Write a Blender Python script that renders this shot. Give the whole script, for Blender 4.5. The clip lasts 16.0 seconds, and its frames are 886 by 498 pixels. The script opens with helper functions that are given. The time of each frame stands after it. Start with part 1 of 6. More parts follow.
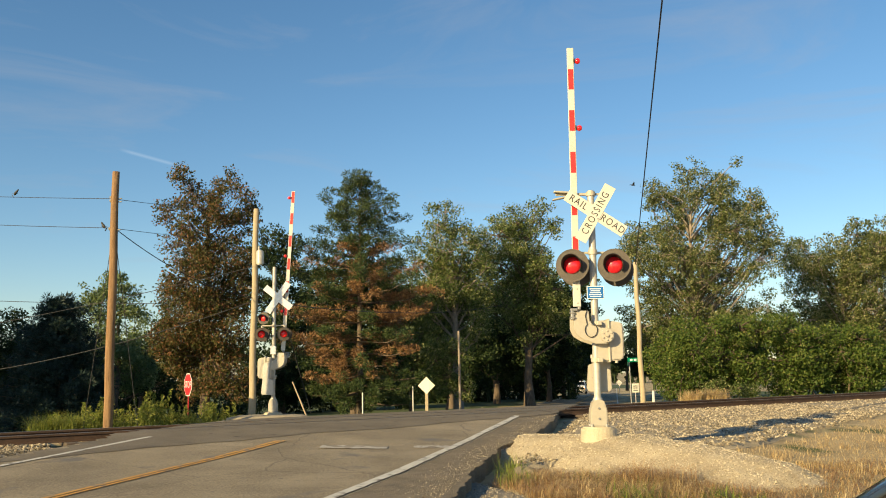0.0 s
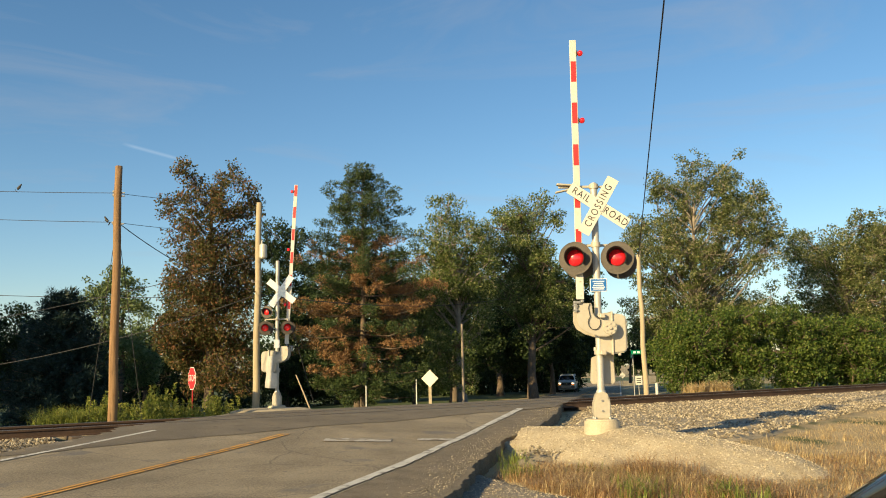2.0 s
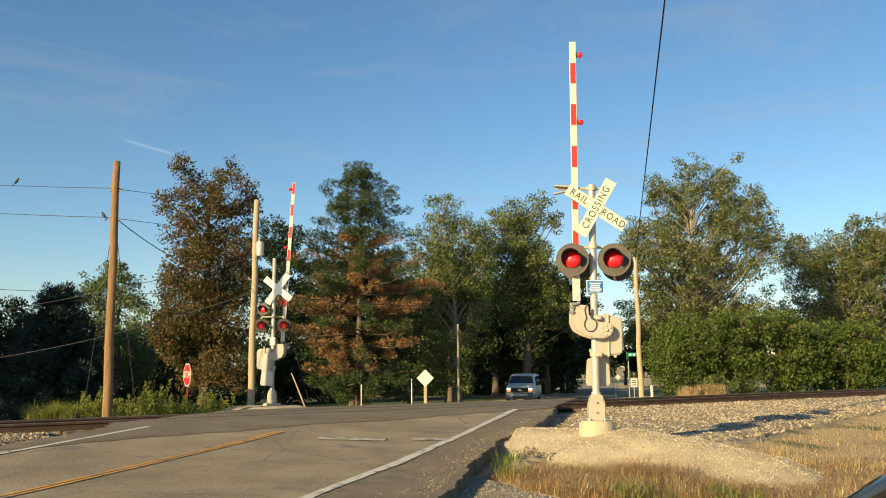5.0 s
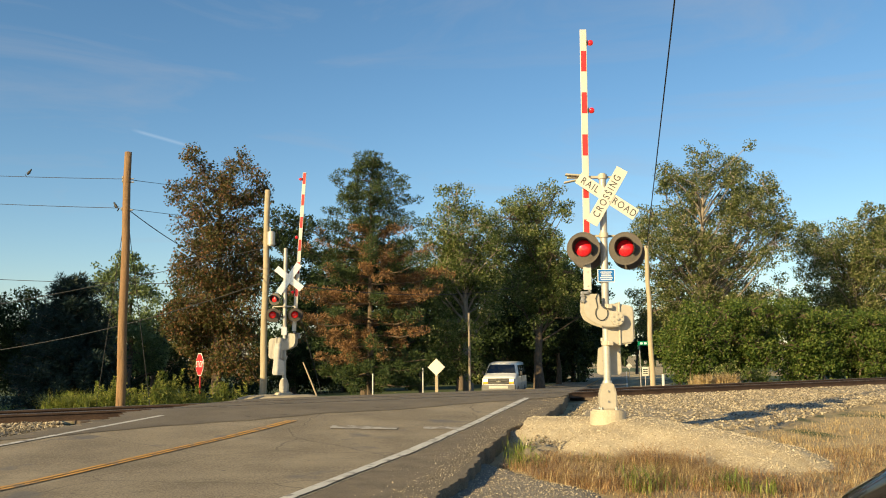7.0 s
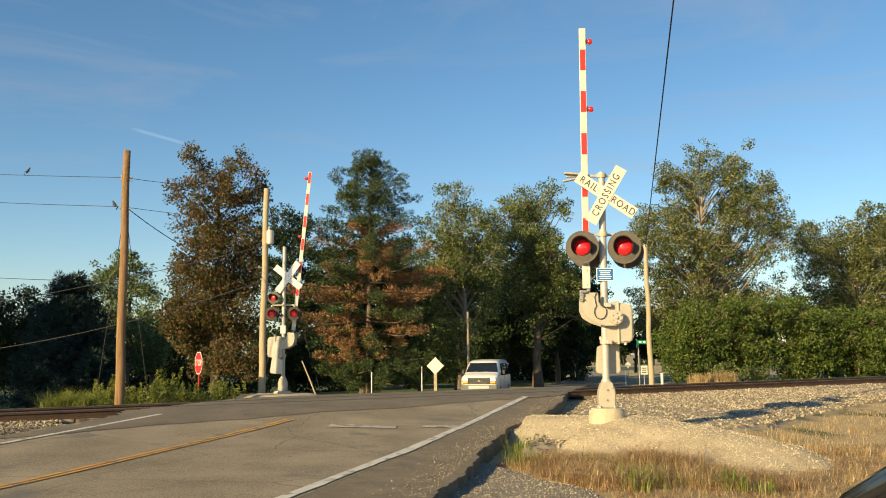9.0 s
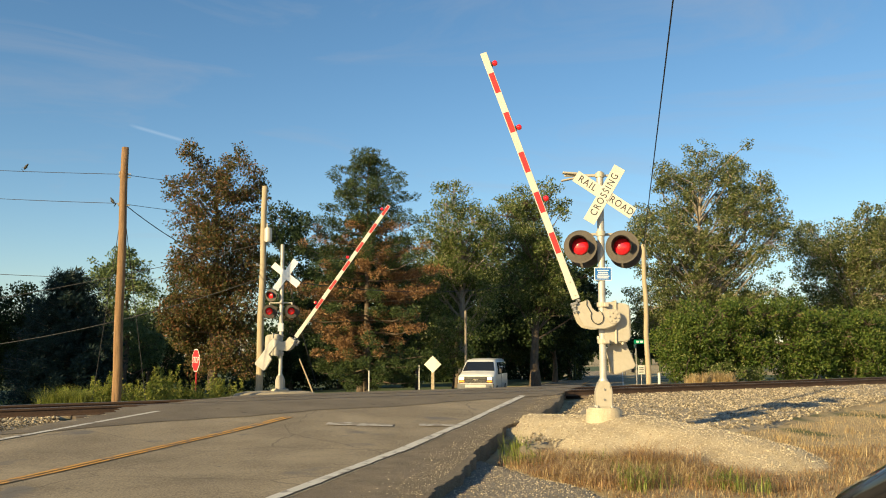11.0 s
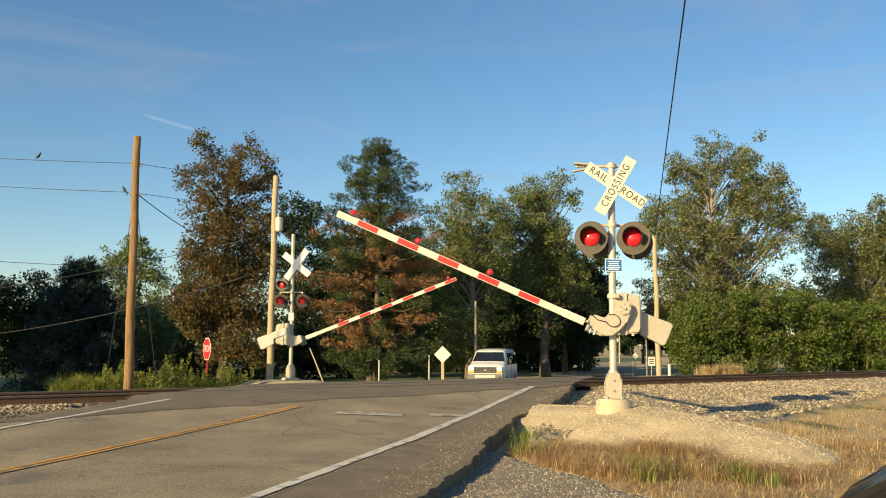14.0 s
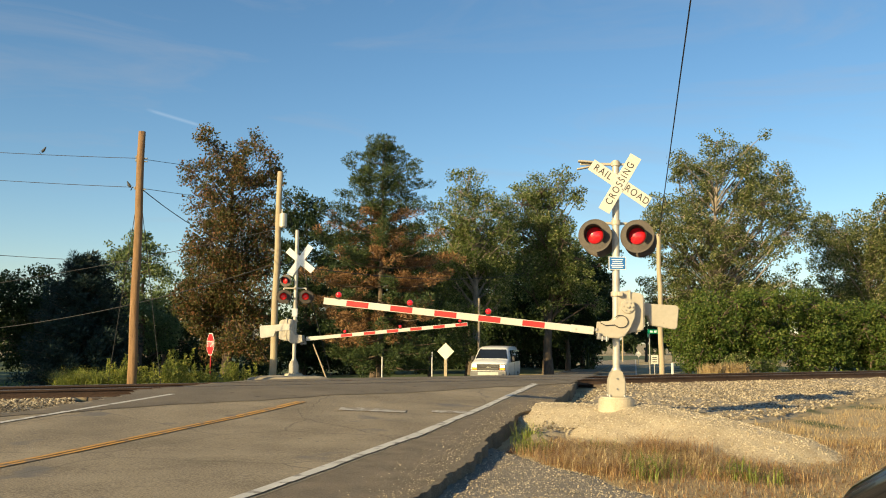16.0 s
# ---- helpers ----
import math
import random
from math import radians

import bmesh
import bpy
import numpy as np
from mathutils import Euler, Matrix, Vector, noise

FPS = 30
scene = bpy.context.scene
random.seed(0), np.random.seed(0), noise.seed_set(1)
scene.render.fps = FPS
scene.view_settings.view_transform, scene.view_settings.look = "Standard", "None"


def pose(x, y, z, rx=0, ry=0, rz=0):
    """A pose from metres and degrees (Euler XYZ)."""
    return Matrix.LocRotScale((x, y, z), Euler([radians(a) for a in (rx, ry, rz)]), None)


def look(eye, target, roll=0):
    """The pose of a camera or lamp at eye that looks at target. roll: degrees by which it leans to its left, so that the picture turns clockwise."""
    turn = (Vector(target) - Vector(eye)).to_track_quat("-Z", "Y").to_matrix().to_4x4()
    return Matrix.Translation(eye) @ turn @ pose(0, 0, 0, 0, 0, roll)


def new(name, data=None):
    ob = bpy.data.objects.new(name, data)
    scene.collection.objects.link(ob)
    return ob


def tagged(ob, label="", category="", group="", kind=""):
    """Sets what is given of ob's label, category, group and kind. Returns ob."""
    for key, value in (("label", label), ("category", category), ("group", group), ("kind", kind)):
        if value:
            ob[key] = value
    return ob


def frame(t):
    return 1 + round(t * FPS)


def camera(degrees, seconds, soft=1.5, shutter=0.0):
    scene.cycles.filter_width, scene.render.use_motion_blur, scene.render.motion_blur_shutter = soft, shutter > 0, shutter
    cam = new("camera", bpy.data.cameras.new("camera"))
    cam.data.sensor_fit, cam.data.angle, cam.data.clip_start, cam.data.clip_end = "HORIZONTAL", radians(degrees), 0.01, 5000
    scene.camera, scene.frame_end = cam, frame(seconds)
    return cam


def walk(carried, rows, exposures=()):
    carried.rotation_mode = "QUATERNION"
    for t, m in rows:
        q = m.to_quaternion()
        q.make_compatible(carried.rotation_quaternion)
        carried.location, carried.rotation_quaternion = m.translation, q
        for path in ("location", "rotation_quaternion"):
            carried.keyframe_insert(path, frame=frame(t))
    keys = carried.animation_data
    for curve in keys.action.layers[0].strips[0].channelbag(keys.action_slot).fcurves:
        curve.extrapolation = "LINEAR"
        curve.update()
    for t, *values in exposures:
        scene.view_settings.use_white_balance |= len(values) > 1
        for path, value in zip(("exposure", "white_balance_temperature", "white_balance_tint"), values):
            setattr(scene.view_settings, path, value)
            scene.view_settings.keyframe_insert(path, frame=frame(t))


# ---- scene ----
cam = camera(55, 16.0, soft=1.0)
EYE = (0.0, 0.0, 1.5)


def aim(yaw, pitch, roll):
    """Camera pose at EYE: yaw to the right, pitch up and roll, in degrees."""
    y, p = radians(yaw), radians(pitch)
    way = Vector((math.sin(y) * math.cos(p), math.cos(y) * math.cos(p), math.sin(p)))
    return look(EYE, Vector(EYE) + way, roll)


walk(cam, [(t, aim(y, p, r)) for t, y, p, r in (
    (0, -0.00, 8.38, -1.10),    (0.5, 0.16, 8.32, -1.32),    (1, 0.15, 8.21, -1.43),    (1.5, -0.05, 7.96, -1.24),
    (2, -0.21, 7.92, -1.27),    (2.5, -0.17, 7.84, -1.19),    (3, 0.18, 7.88, -1.06),    (3.5, 0.61, 8.16, -0.85),
    (4, 0.46, 8.20, -0.71),    (6.5, -0.65, 7.24, -0.62),    (7, -0.75, 7.19, -0.63),    (7.5, -0.71, 7.11, -0.57),
    (8, -0.65, 7.09, -0.61),    (8.5, -0.63, 7.12, -0.66),    (9, -0.68, 7.10, -0.61),    (11.5, -0.59, 6.93, -0.21),
    (12, -0.73, 6.82, -0.13),    (12.5, -0.95, 6.80, -0.16),    (13, -1.12, 6.63, 0.10),    (13.5, -1.25, 6.54, 0.18),
    (14, -1.26, 6.36, 0.07),    (14.5, -1.24, 6.17, 0.24),    (15, -1.29, 5.91, 0.48),    (15.5, -1.46, 5.91, 0.58),
    (16, -1.51, 6.15, 0.46),)])

# ---- light ----
SUN_WAY = Vector((0.64, 0.75, -0.345)).normalized()
world = bpy.data.worlds.new("sky")
scene.world = world
world.use_nodes = True
wn, wl = world.node_tree.nodes, world.node_tree.links
sky = wn.new("ShaderNodeTexSky")
sky.sky_type, sky.sun_disc = "NISHITA", False
sky.sun_elevation = math.asin(-SUN_WAY.z)
sky.sun_rotation = math.atan2(-SUN_WAY.x, -SUN_WAY.y)
sky.air_density, sky.dust_density, sky.ozone_density = 1.0, 0.4, 2.2
hue = wn.new("ShaderNodeHueSaturation")
hue.inputs["Saturation"].default_value, hue.inputs["Hue"].default_value = 1.17, 0.496
wl.new(sky.outputs[0], hue.inputs["Color"])
# thin high cirrus in long streaks
wtc, wmp, wno, wcr, wmx = (wn.new("ShaderNode" + k) for k in ("TexCoord", "Mapping", "TexNoise", "MapRange", "Mix"))
wmp.inputs["Rotation"].default_value = (0.5, 0.25, 0.35)
wmp.inputs["Scale"].default_value = (1.6, 3.0, 9.0)
wno.inputs["Scale"].default_value, wno.inputs["Detail"].default_value, wno.inputs["Roughness"].default_value, wno.inputs["Distortion"].default_value = 1.5, 7, 0.62, 0.9
wcr.inputs[1].default_value, wcr.inputs[2].default_value, wcr.inputs[4].default_value = 0.50, 0.80, 0.40
wmx.data_type = "RGBA"
wmx.inputs[7].default_value = (3.0, 3.2, 3.6, 1)
wl.new(wtc.outputs["Generated"], wmp.inputs[0]), wl.new(wmp.outputs[0], wno.inputs[0]), wl.new(wno.outputs[0], wcr.inputs[0])
wl.new(wcr.outputs[0], wmx.inputs[0]), wl.new(hue.outputs[0], wmx.inputs[6])
# one short contrail: near a great circle, faded towards its ends
wd1, wd2 = wn.new("ShaderNodeVectorMath"), wn.new("ShaderNodeVectorMath")
wab, wm1, wm2, wmu, wct = (wn.new("ShaderNode" + k) for k in ("Math", "MapRange", "MapRange", "Math", "Mix"))
wd1.operation = wd2.operation = "DOT_PRODUCT"
wd1.inputs[1].default_value, wd2.inputs[1].default_value = (-0.28472, 0.15126, -0.94660), (-0.32184, 0.91507, 0.24302)
wab.operation, wmu.operation, wct.data_type = "ABSOLUTE", "MULTIPLY", "RGBA"
wm1.inputs[1].default_value, wm1.inputs[2].default_value, wm1.inputs[3].default_value, wm1.inputs[4].default_value = 0.0003, 0.0026, 0.13, 0.0
wm2.inputs[1].default_value, wm2.inputs[2].default_value = 0.99945, 0.9998
wct.inputs[7].default_value = (7.5, 7.8, 8.0, 1)
wl.new(wtc.outputs["Generated"], wd1.inputs[0]), wl.new(wtc.outputs["Generated"], wd2.inputs[0])
wl.new(wd1.outputs["Value"], wab.inputs[0]), wl.new(wab.outputs[0], wm1.inputs[0]), wl.new(wd2.outputs["Value"], wm2.inputs[0])
wl.new(wm1.outputs[0], wmu.inputs[0]), wl.new(wm2.outputs[0], wmu.inputs[1]), wl.new(wmu.outputs[0], wct.inputs[0])
wl.new(wmx.outputs[2], wct.inputs[6]), wl.new(wct.outputs[2], wn["Background"].inputs[0])
wn["Background"].inputs[1].default_value = 0.0505
sun = new("sun", bpy.data.lights.new("sun", "SUN"))
sun.data.energy, sun.data.angle, sun.data.color = 3.1, radians(0.6), (1.0, 0.76, 0.38)
sun.matrix_world = look((0, 0, 30), Vector((0, 0, 30)) + SUN_WAY)
scene.view_settings.exposure = 1.50

# ---- helpers for shapes ----
RNG = np.random.default_rng(7)


def part(name, bm, material, parent=None, label="", smooth=False):
    me = bpy.data.meshes.new(name)
    bm.to_mesh(me)
    bm.free()
    return put(name, me, material, parent, label, smooth)


def put(name, me, material, parent=None, label="", smooth=False):
    for m in material if isinstance(material, (list, tuple)) else [material]:
        me.materials.append(m)
    me.polygons.foreach_set("use_smooth", [bool(smooth)] * len(me.polygons))
    ob = new(name, me)
    if parent:
        ob.parent = parent
    return tagged(ob, label)


def thing(name, m, label, category, group="", kind=""):
    ob = new(name)
    ob.empty_display_size = 0.3
    ob.matrix_world = m
    return tagged(ob, label, category, group, kind)


def arrays(name, verts, faces, material, parent=None, label="", smooth=False):
    me = bpy.data.meshes.new(name)
    verts, faces = np.asarray(verts, float), np.asarray(faces, int)
    k = faces.shape[1]
    me.vertices.add(len(verts))
    me.vertices.foreach_set("co", verts.ravel())
    me.loops.add(faces.size)
    me.loops.foreach_set("vertex_index", faces.ravel())
    me.polygons.add(len(faces))
    me.polygons.foreach_set("loop_start", np.arange(len(faces)) * k)
    me.polygons.foreach_set("loop_total", np.full(len(faces), k))
    me.update(calc_edges=True)
    me.validate()
    return put(name, me, material, parent, label, smooth)


def box(bm, sx, sy, sz, m=Matrix(), bevel=0.0, seg=2):
    r = bmesh.ops.create_cube(bm, size=1, matrix=m @ Matrix.Diagonal((sx, sy, sz, 1)))
    if bevel:
        edges = list({e for v in r["verts"] for e in v.link_edges})
        bmesh.ops.bevel(bm, geom=edges, offset=bevel, segments=seg, affect="EDGES", profile=0.5)
    return bm


def cyl(bm, r1, r2, h, m=Matrix(), seg=20, bevel=0.0):
    """A tapered cylinder on m's origin, along m's z."""
    r = bmesh.ops.create_cone(bm, cap_ends=True, segments=seg, radius1=r1, radius2=r2, depth=h, matrix=m @ pose(0, 0, h / 2))
    if bevel:
        caps = [f for f in {f for v in r["verts"] for f in v.link_faces} if len(f.verts) > 4]
        bmesh.ops.bevel(bm, geom=[e for f in caps for e in f.edges], offset=bevel, segments=2, affect="EDGES")
    return bm


def lathe(bm, profile, m=Matrix(), seg=24):
    """Turns (radius, height) pairs round m's z."""
    rings = []
    for r, z in profile:
        if r < 1e-5:
            rings.append([bm.verts.new(m @ Vector((0, 0, z)))])
        else:
            rings.append([bm.verts.new(m @ Vector((r * math.cos(a), r * math.sin(a), z)))
                          for a in (2 * math.pi * i / seg for i in range(seg))])
    for a, b in zip(rings, rings[1:]):
        for i in range(seg):
            q = [a[i % len(a)], a[(i + 1) % len(a)], b[(i + 1) % len(b)], b[i % len(b)]]
            q = list(dict.fromkeys(q))
            if len(q) > 2:
                bm.faces.new(q)
    return bm


def prism(bm, outline, depth, m=Matrix(), bevel=0.0):
    """Extrudes an outline in m's xz plane by depth along m's y."""
    a = [bm.verts.new(m @ Vector((x, -depth / 2, z))) for x, z in outline]
    b = [bm.verts.new(m @ Vector((x, depth / 2, z))) for x, z in outline]
    faces = [bm.faces.new(a), bm.faces.new(b[::-1])]
    n = len(a)
    for i in range(n):
        faces.append(bm.faces.new([a[i], b[i], b[(i + 1) % n], a[(i + 1) % n]]))
    bmesh.ops.recalc_face_normals(bm, faces=faces)
    if bevel:
        bmesh.ops.bevel(bm, geom=list({e for f in faces for e in f.edges}), offset=bevel, segments=2, affect="EDGES")
    return bm


def tube_arrays(pts, radii, seg=8):
    pts = [Vector(p) for p in pts]
    verts, faces = [], []
    for i, p in enumerate(pts):
        way = (pts[min(i + 1, len(pts) - 1)] - pts[max(i - 1, 0)]).normalized()
        side = way.cross(Vector((0.31, 0.95, 0.02))).normalized()
        up = side.cross(way)
        for k in range(seg):
            a = 2 * math.pi * k / seg
            verts.append(p + (side * math.cos(a) + up * math.sin(a)) * radii[i])
    for i in range(len(pts) - 1):
        for k in range(seg):
            faces.append((i * seg + k, i * seg + (k + 1) % seg, (i + 1) * seg + (k + 1) % seg, (i + 1) * seg + k))
    return verts, faces


def tube(name, pts, radii, material, parent=None, label="", seg=8):
    if not isinstance(radii, (list, tuple)):
        radii = [radii] * len(pts)
    v, f = tube_arrays(pts, radii, seg)
    return arrays(name, [tuple(p) for p in v], f, material, parent, label, smooth=True)


def sag(a, b, drop, n=14):
    a, b = Vector(a), Vector(b)
    return [a.lerp(b, i / n) - Vector((0, 0, drop * 4 * (i / n) * (1 - i / n))) for i in range(n + 1)]


def words(name, text, size, m, material, parent, squeeze=1.0, space=1.12):
    cu = bpy.data.curves.new(name, "FONT")
    cu.body, cu.size, cu.extrude = text, size, 0.001
    cu.align_x, cu.align_y = "CENTER", "CENTER"
    cu.space_character = space
    ob = bpy.data.objects.new(name, cu)
    scene.collection.objects.link(ob)
    bpy.context.view_layer.update()
    me = bpy.data.meshes.new_from_object(ob)
    bpy.data.objects.remove(ob)
    me.transform(m @ Matrix.Diagonal((squeeze, 1, 1, 1)))
    me.materials.clear()
    return put(name, me, material, parent)


# ---- materials ----
def mat(name, a, b, scale=6.0, rough=0.8, metal=0.0, bump=0.25, grain=8.0, coords="Object", spots=None, ramp=(0.35, 0.65), stretch=None, coat=0.0, cracks=None, blend=0.5):
    """Two colours over a large and a fine noise, with a fine relief. spots: (colour, scale, threshold) for stains."""
    m = bpy.data.materials.new(name)
    m.use_nodes = True
    nt = m.node_tree
    n, l = nt.nodes, nt.links
    bsdf = n["Principled BSDF"]
    tc = n.new("ShaderNodeTexCoord")
    src = tc.outputs[coords]
    if stretch:
        mp = n.new("ShaderNodeMapping")
        mp.inputs["Scale"].default_value = stretch
        l.new(src, mp.inputs[0])
        src = mp.outputs[0]
    big, fine = n.new("ShaderNodeTexNoise"), n.new("ShaderNodeTexNoise")
    big.inputs["Scale"].default_value, fine.inputs["Scale"].default_value = scale, scale * grain
    big.inputs["Detail"].default_value, fine.inputs["Detail"].default_value = 5, 6
    fine.inputs["Roughness"].default_value = 0.7
    l.new(src, big.inputs[0]), l.new(src, fine.inputs[0])
    mix = n.new("ShaderNodeMix")
    mix.data_type = "FLOAT"
    mix.inputs[0].default_value = blend
    l.new(big.outputs[0], mix.inputs[2]), l.new(fine.outputs[0], mix.inputs[3])
    cr = n.new("ShaderNodeValToRGB")
    cr.color_ramp.elements[0].position, cr.color_ramp.elements[1].position = ramp
    cr.color_ramp.elements[0].color, cr.color_ramp.elements[1].color = (*a, 1), (*b, 1)
    l.new(mix.outputs[0], cr.inputs[0])
    col = cr.outputs[0]
    for colour, sc, th in spots or ():
        sp = n.new("ShaderNodeTexNoise")
        sp.inputs["Scale"].default_value, sp.inputs["Detail"].default_value = sc, 4
        l.new(src, sp.inputs[0])
        mr = n.new("ShaderNodeMapRange")
        mr.inputs[1].default_value, mr.inputs[2].default_value = th, th + 0.08
        l.new(sp.outputs[0], mr.inputs[0])
        mx = n.new("ShaderNodeMix")
        mx.data_type = "RGBA"
        l.new(mr.outputs[0], mx.inputs[0]), l.new(col, mx.inputs[6])
        mx.inputs[7].default_value = (*colour, 1)
        col = mx.outputs[2]
    if cracks:
        vo, wa = n.new("ShaderNodeTexVoronoi"), n.new("ShaderNodeVectorMath")
        vo.feature = "DISTANCE_TO_EDGE"
        vo.inputs["Scale"].default_value = cracks[1]
        wa.operation = "MULTIPLY_ADD"
        wa.inputs[1].default_value = (0.5, 0.5, 0.5)
        l.new(big.outputs[1], wa.inputs[0]), l.new(src, wa.inputs[2]), l.new(wa.outputs[0], vo.inputs["Vector"])
        mr, mx = n.new("ShaderNodeMapRange"), n.new("ShaderNodeMix")
        mr.inputs[1].default_value, mr.inputs[2].default_value, mr.inputs[3].default_value, mr.inputs[4].default_value = 0.0, cracks[2], 0.75, 0.0
        mx.data_type = "RGBA"
        l.new(vo.outputs["Distance"], mr.inputs[0]), l.new(mr.outputs[0], mx.inputs[0]), l.new(col, mx.inputs[6])
        mx.inputs[7].default_value = (*cracks[0], 1)
        col = mx.outputs[2]
    l.new(col, bsdf.inputs["Base Color"])
    bsdf.inputs["Roughness"].default_value, bsdf.inputs["Metallic"].default_value = rough, metal
    bsdf.inputs["Coat Weight"].default_value = coat
    if bump:
        bp = n.new("ShaderNodeBump")
        bp.inputs["Strength"].default_value, bp.inputs["Distance"].default_value = bump, 0.02
        l.new(fine.outputs[0], bp.inputs["Height"]), l.new(bp.outputs[0], bsdf.inputs["Normal"])
    return m


def leafy(name, stops, rough=0.55, through_light=0.3):
    """Foliage: one colour for each leaf, some light passes through."""
    m = bpy.data.materials.new(name)
    m.use_nodes = True
    n, l = m.node_tree.nodes, m.node_tree.links
    bsdf = n["Principled BSDF"]
    ge = n.new("ShaderNodeNewGeometry")
    cr = n.new("ShaderNodeValToRGB")
    el = cr.color_ramp.elements
    while len(el) < len(stops):
        el.new(0.5)
    for e, (p, c) in zip(el, stops):
        e.position, e.color = p, (*c, 1)
    l.new(ge.outputs["Random Per Island"], cr.inputs[0])
    l.new(cr.outputs[0], bsdf.inputs["Base Color"])
    bsdf.inputs["Roughness"].default_value = rough
    bsdf.inputs["Specular IOR Level"].default_value = 0.3
    tr = n.new("ShaderNodeBsdfTranslucent")
    l.new(cr.outputs[0], tr.inputs[0])
    mx = n.new("ShaderNodeMixShader")
    mx.inputs[0].default_value = through_light
    l.new(bsdf.outputs[0], mx.inputs[1]), l.new(tr.outputs[0], mx.inputs[2])
    l.new(mx.outputs[0], n["Material Output"].inputs[0])
    return m


def plain(name, c, rough=0.5, metal=0.0, glow=0.0, glass=False, coat=0.0):
    m = bpy.data.materials.new(name)
    m.use_nodes = True
    b = m.node_tree.nodes["Principled BSDF"]
    b.inputs["Base Color"].default_value = (*c, 1)
    b.inputs["Roughness"].default_value, b.inputs["Metallic"].default_value = rough, metal
    b.inputs["Coat Weight"].default_value = coat
    if glow:
        b.inputs["Emission Color"].default_value, b.inputs["Emission Strength"].default_value = (*c, 1), glow
    if glass:
        b.inputs["Transmission Weight"].default_value = 1
    return m


ASPHALT = mat("asphalt", (0.150, 0.121, 0.078), (0.345, 0.285, 0.19), 0.8, 0.85, ramp=(0.42, 0.58), bump=0.7, grain=50, spots=[((0.15, 0.135, 0.115), 0.9, 0.62), ((0.10, 0.09, 0.08), 9.0, 0.68)], cracks=((0.09, 0.075, 0.055), 0.35, 0.006), blend=0.72)
ASPHALT_NEW = mat("dark asphalt", (0.095, 0.078, 0.053), (0.22, 0.182, 0.128), 1.2, 0.85, bump=0.7, grain=50, blend=0.65, spots=[((0.06, 0.05, 0.038), 3.0, 0.64)])
ASPHALT_EDGE = mat("crumbling asphalt", (0.085, 0.068, 0.047), (0.27, 0.22, 0.15), 2.5, 0.9, bump=1.0, grain=22, blend=0.7)
GRAVEL_GREY = mat("grey gravel", (0.10, 0.088, 0.070), (0.29, 0.26, 0.21), 3, 0.95, bump=1.0, grain=14, blend=0.7)
LIMESTONE = mat("crushed limestone", (0.28, 0.23, 0.15), (0.50, 0.43, 0.31), 2.2, 0.95, bump=1.0, grain=18, blend=0.65, spots=[((0.34, 0.27, 0.17), 2.5, 0.63)])
BALLAST = mat("ballast", (0.17, 0.142, 0.10), (0.42, 0.36, 0.26), 3, 0.95, bump=1.0, grain=7)
SOIL = mat("dry soil and thatch", (0.25, 0.19, 0.10), (0.50, 0.395, 0.22), 0.9, 0.95, bump=0.8, grain=30, spots=[((0.07, 0.09, 0.025), 0.35, 0.56)])
# green ground cover; the shade under the trees is put into its dark tone
LAWN = mat("lawn with shade in its green", (0.035, 0.06, 0.015), (0.07, 0.10, 0.03), 0.5, 0.95, bump=0.6, grain=40)
PAINT_WHITE_ROAD = mat("worn white road paint", (0.46, 0.44, 0.39), (0.62, 0.60, 0.54), 4, 0.7, bump=0.3, grain=10, spots=[((0.22, 0.20, 0.17), 5, 0.55)])
PAINT_FADED = mat("faded white road paint", (0.38, 0.35, 0.30), (0.52, 0.49, 0.43), 4, 0.75, bump=0.3, grain=10, spots=[((0.24, 0.205, 0.155), 4, 0.47), ((0.22, 0.19, 0.145), 14, 0.55)])
PAINT_YELLOW_ROAD = mat("worn yellow road paint", (0.46, 0.235, 0.045), (0.60, 0.33, 0.08), 4, 0.75, bump=0.3, grain=10, spots=[((0.24, 0.19, 0.13), 6, 0.52)])
RAIL_STEEL = mat("rusty rail steel", (0.045, 0.026, 0.017), (0.10, 0.058, 0.036), 3, 0.75, 0.2, bump=0.3)
RAIL_TOP = plain("worn rail head", (0.35, 0.31, 0.28), 0.35, 0.9)
TIE_WOOD = mat("old tie wood", (0.06, 0.045, 0.035), (0.13, 0.10, 0.075), 4, 0.9, bump=0.6)
POLE_WOOD = mat("weathered pole wood", (0.13, 0.070, 0.030), (0.31, 0.19, 0.095), 3, 0.85, bump=0.5, stretch=(6, 6, 0.5), spots=[((0.10, 0.06, 0.035), 4, 0.63)])
POLE_PALE = mat("pale pole wood", (0.30, 0.24, 0.15), (0.44, 0.37, 0.25), 3, 0.85, bump=0.4, stretch=(6, 6, 0.5))
ALUMINIUM = mat("painted aluminium", (0.40, 0.38, 0.34), (0.52, 0.50, 0.45), 3, 0.45, 0.25, bump=0.12, spots=[((0.38, 0.33, 0.25), 5, 0.64)])
CASTING = mat("painted casting", (0.40, 0.365, 0.29), (0.46, 0.42, 0.345), 2.5, 0.5, 0.1, bump=0.06, spots=[((0.30, 0.25, 0.18), 5, 0.68)])
GALVANISED = mat("galvanised steel", (0.26, 0.26, 0.26), (0.38, 0.38, 0.37), 5, 0.5, 0.6, bump=0.15)
SIGN_WHITE = mat("reflective white", (0.52, 0.51, 0.45), (0.60, 0.59, 0.53), 3, 0.4, bump=0.05, ramp=(0.3, 0.7))
SIGN_BACK = mat("bare sign back", (0.66, 0.65, 0.62), (0.74, 0.73, 0.70), 3, 0.25, 0.3, bump=0.05)
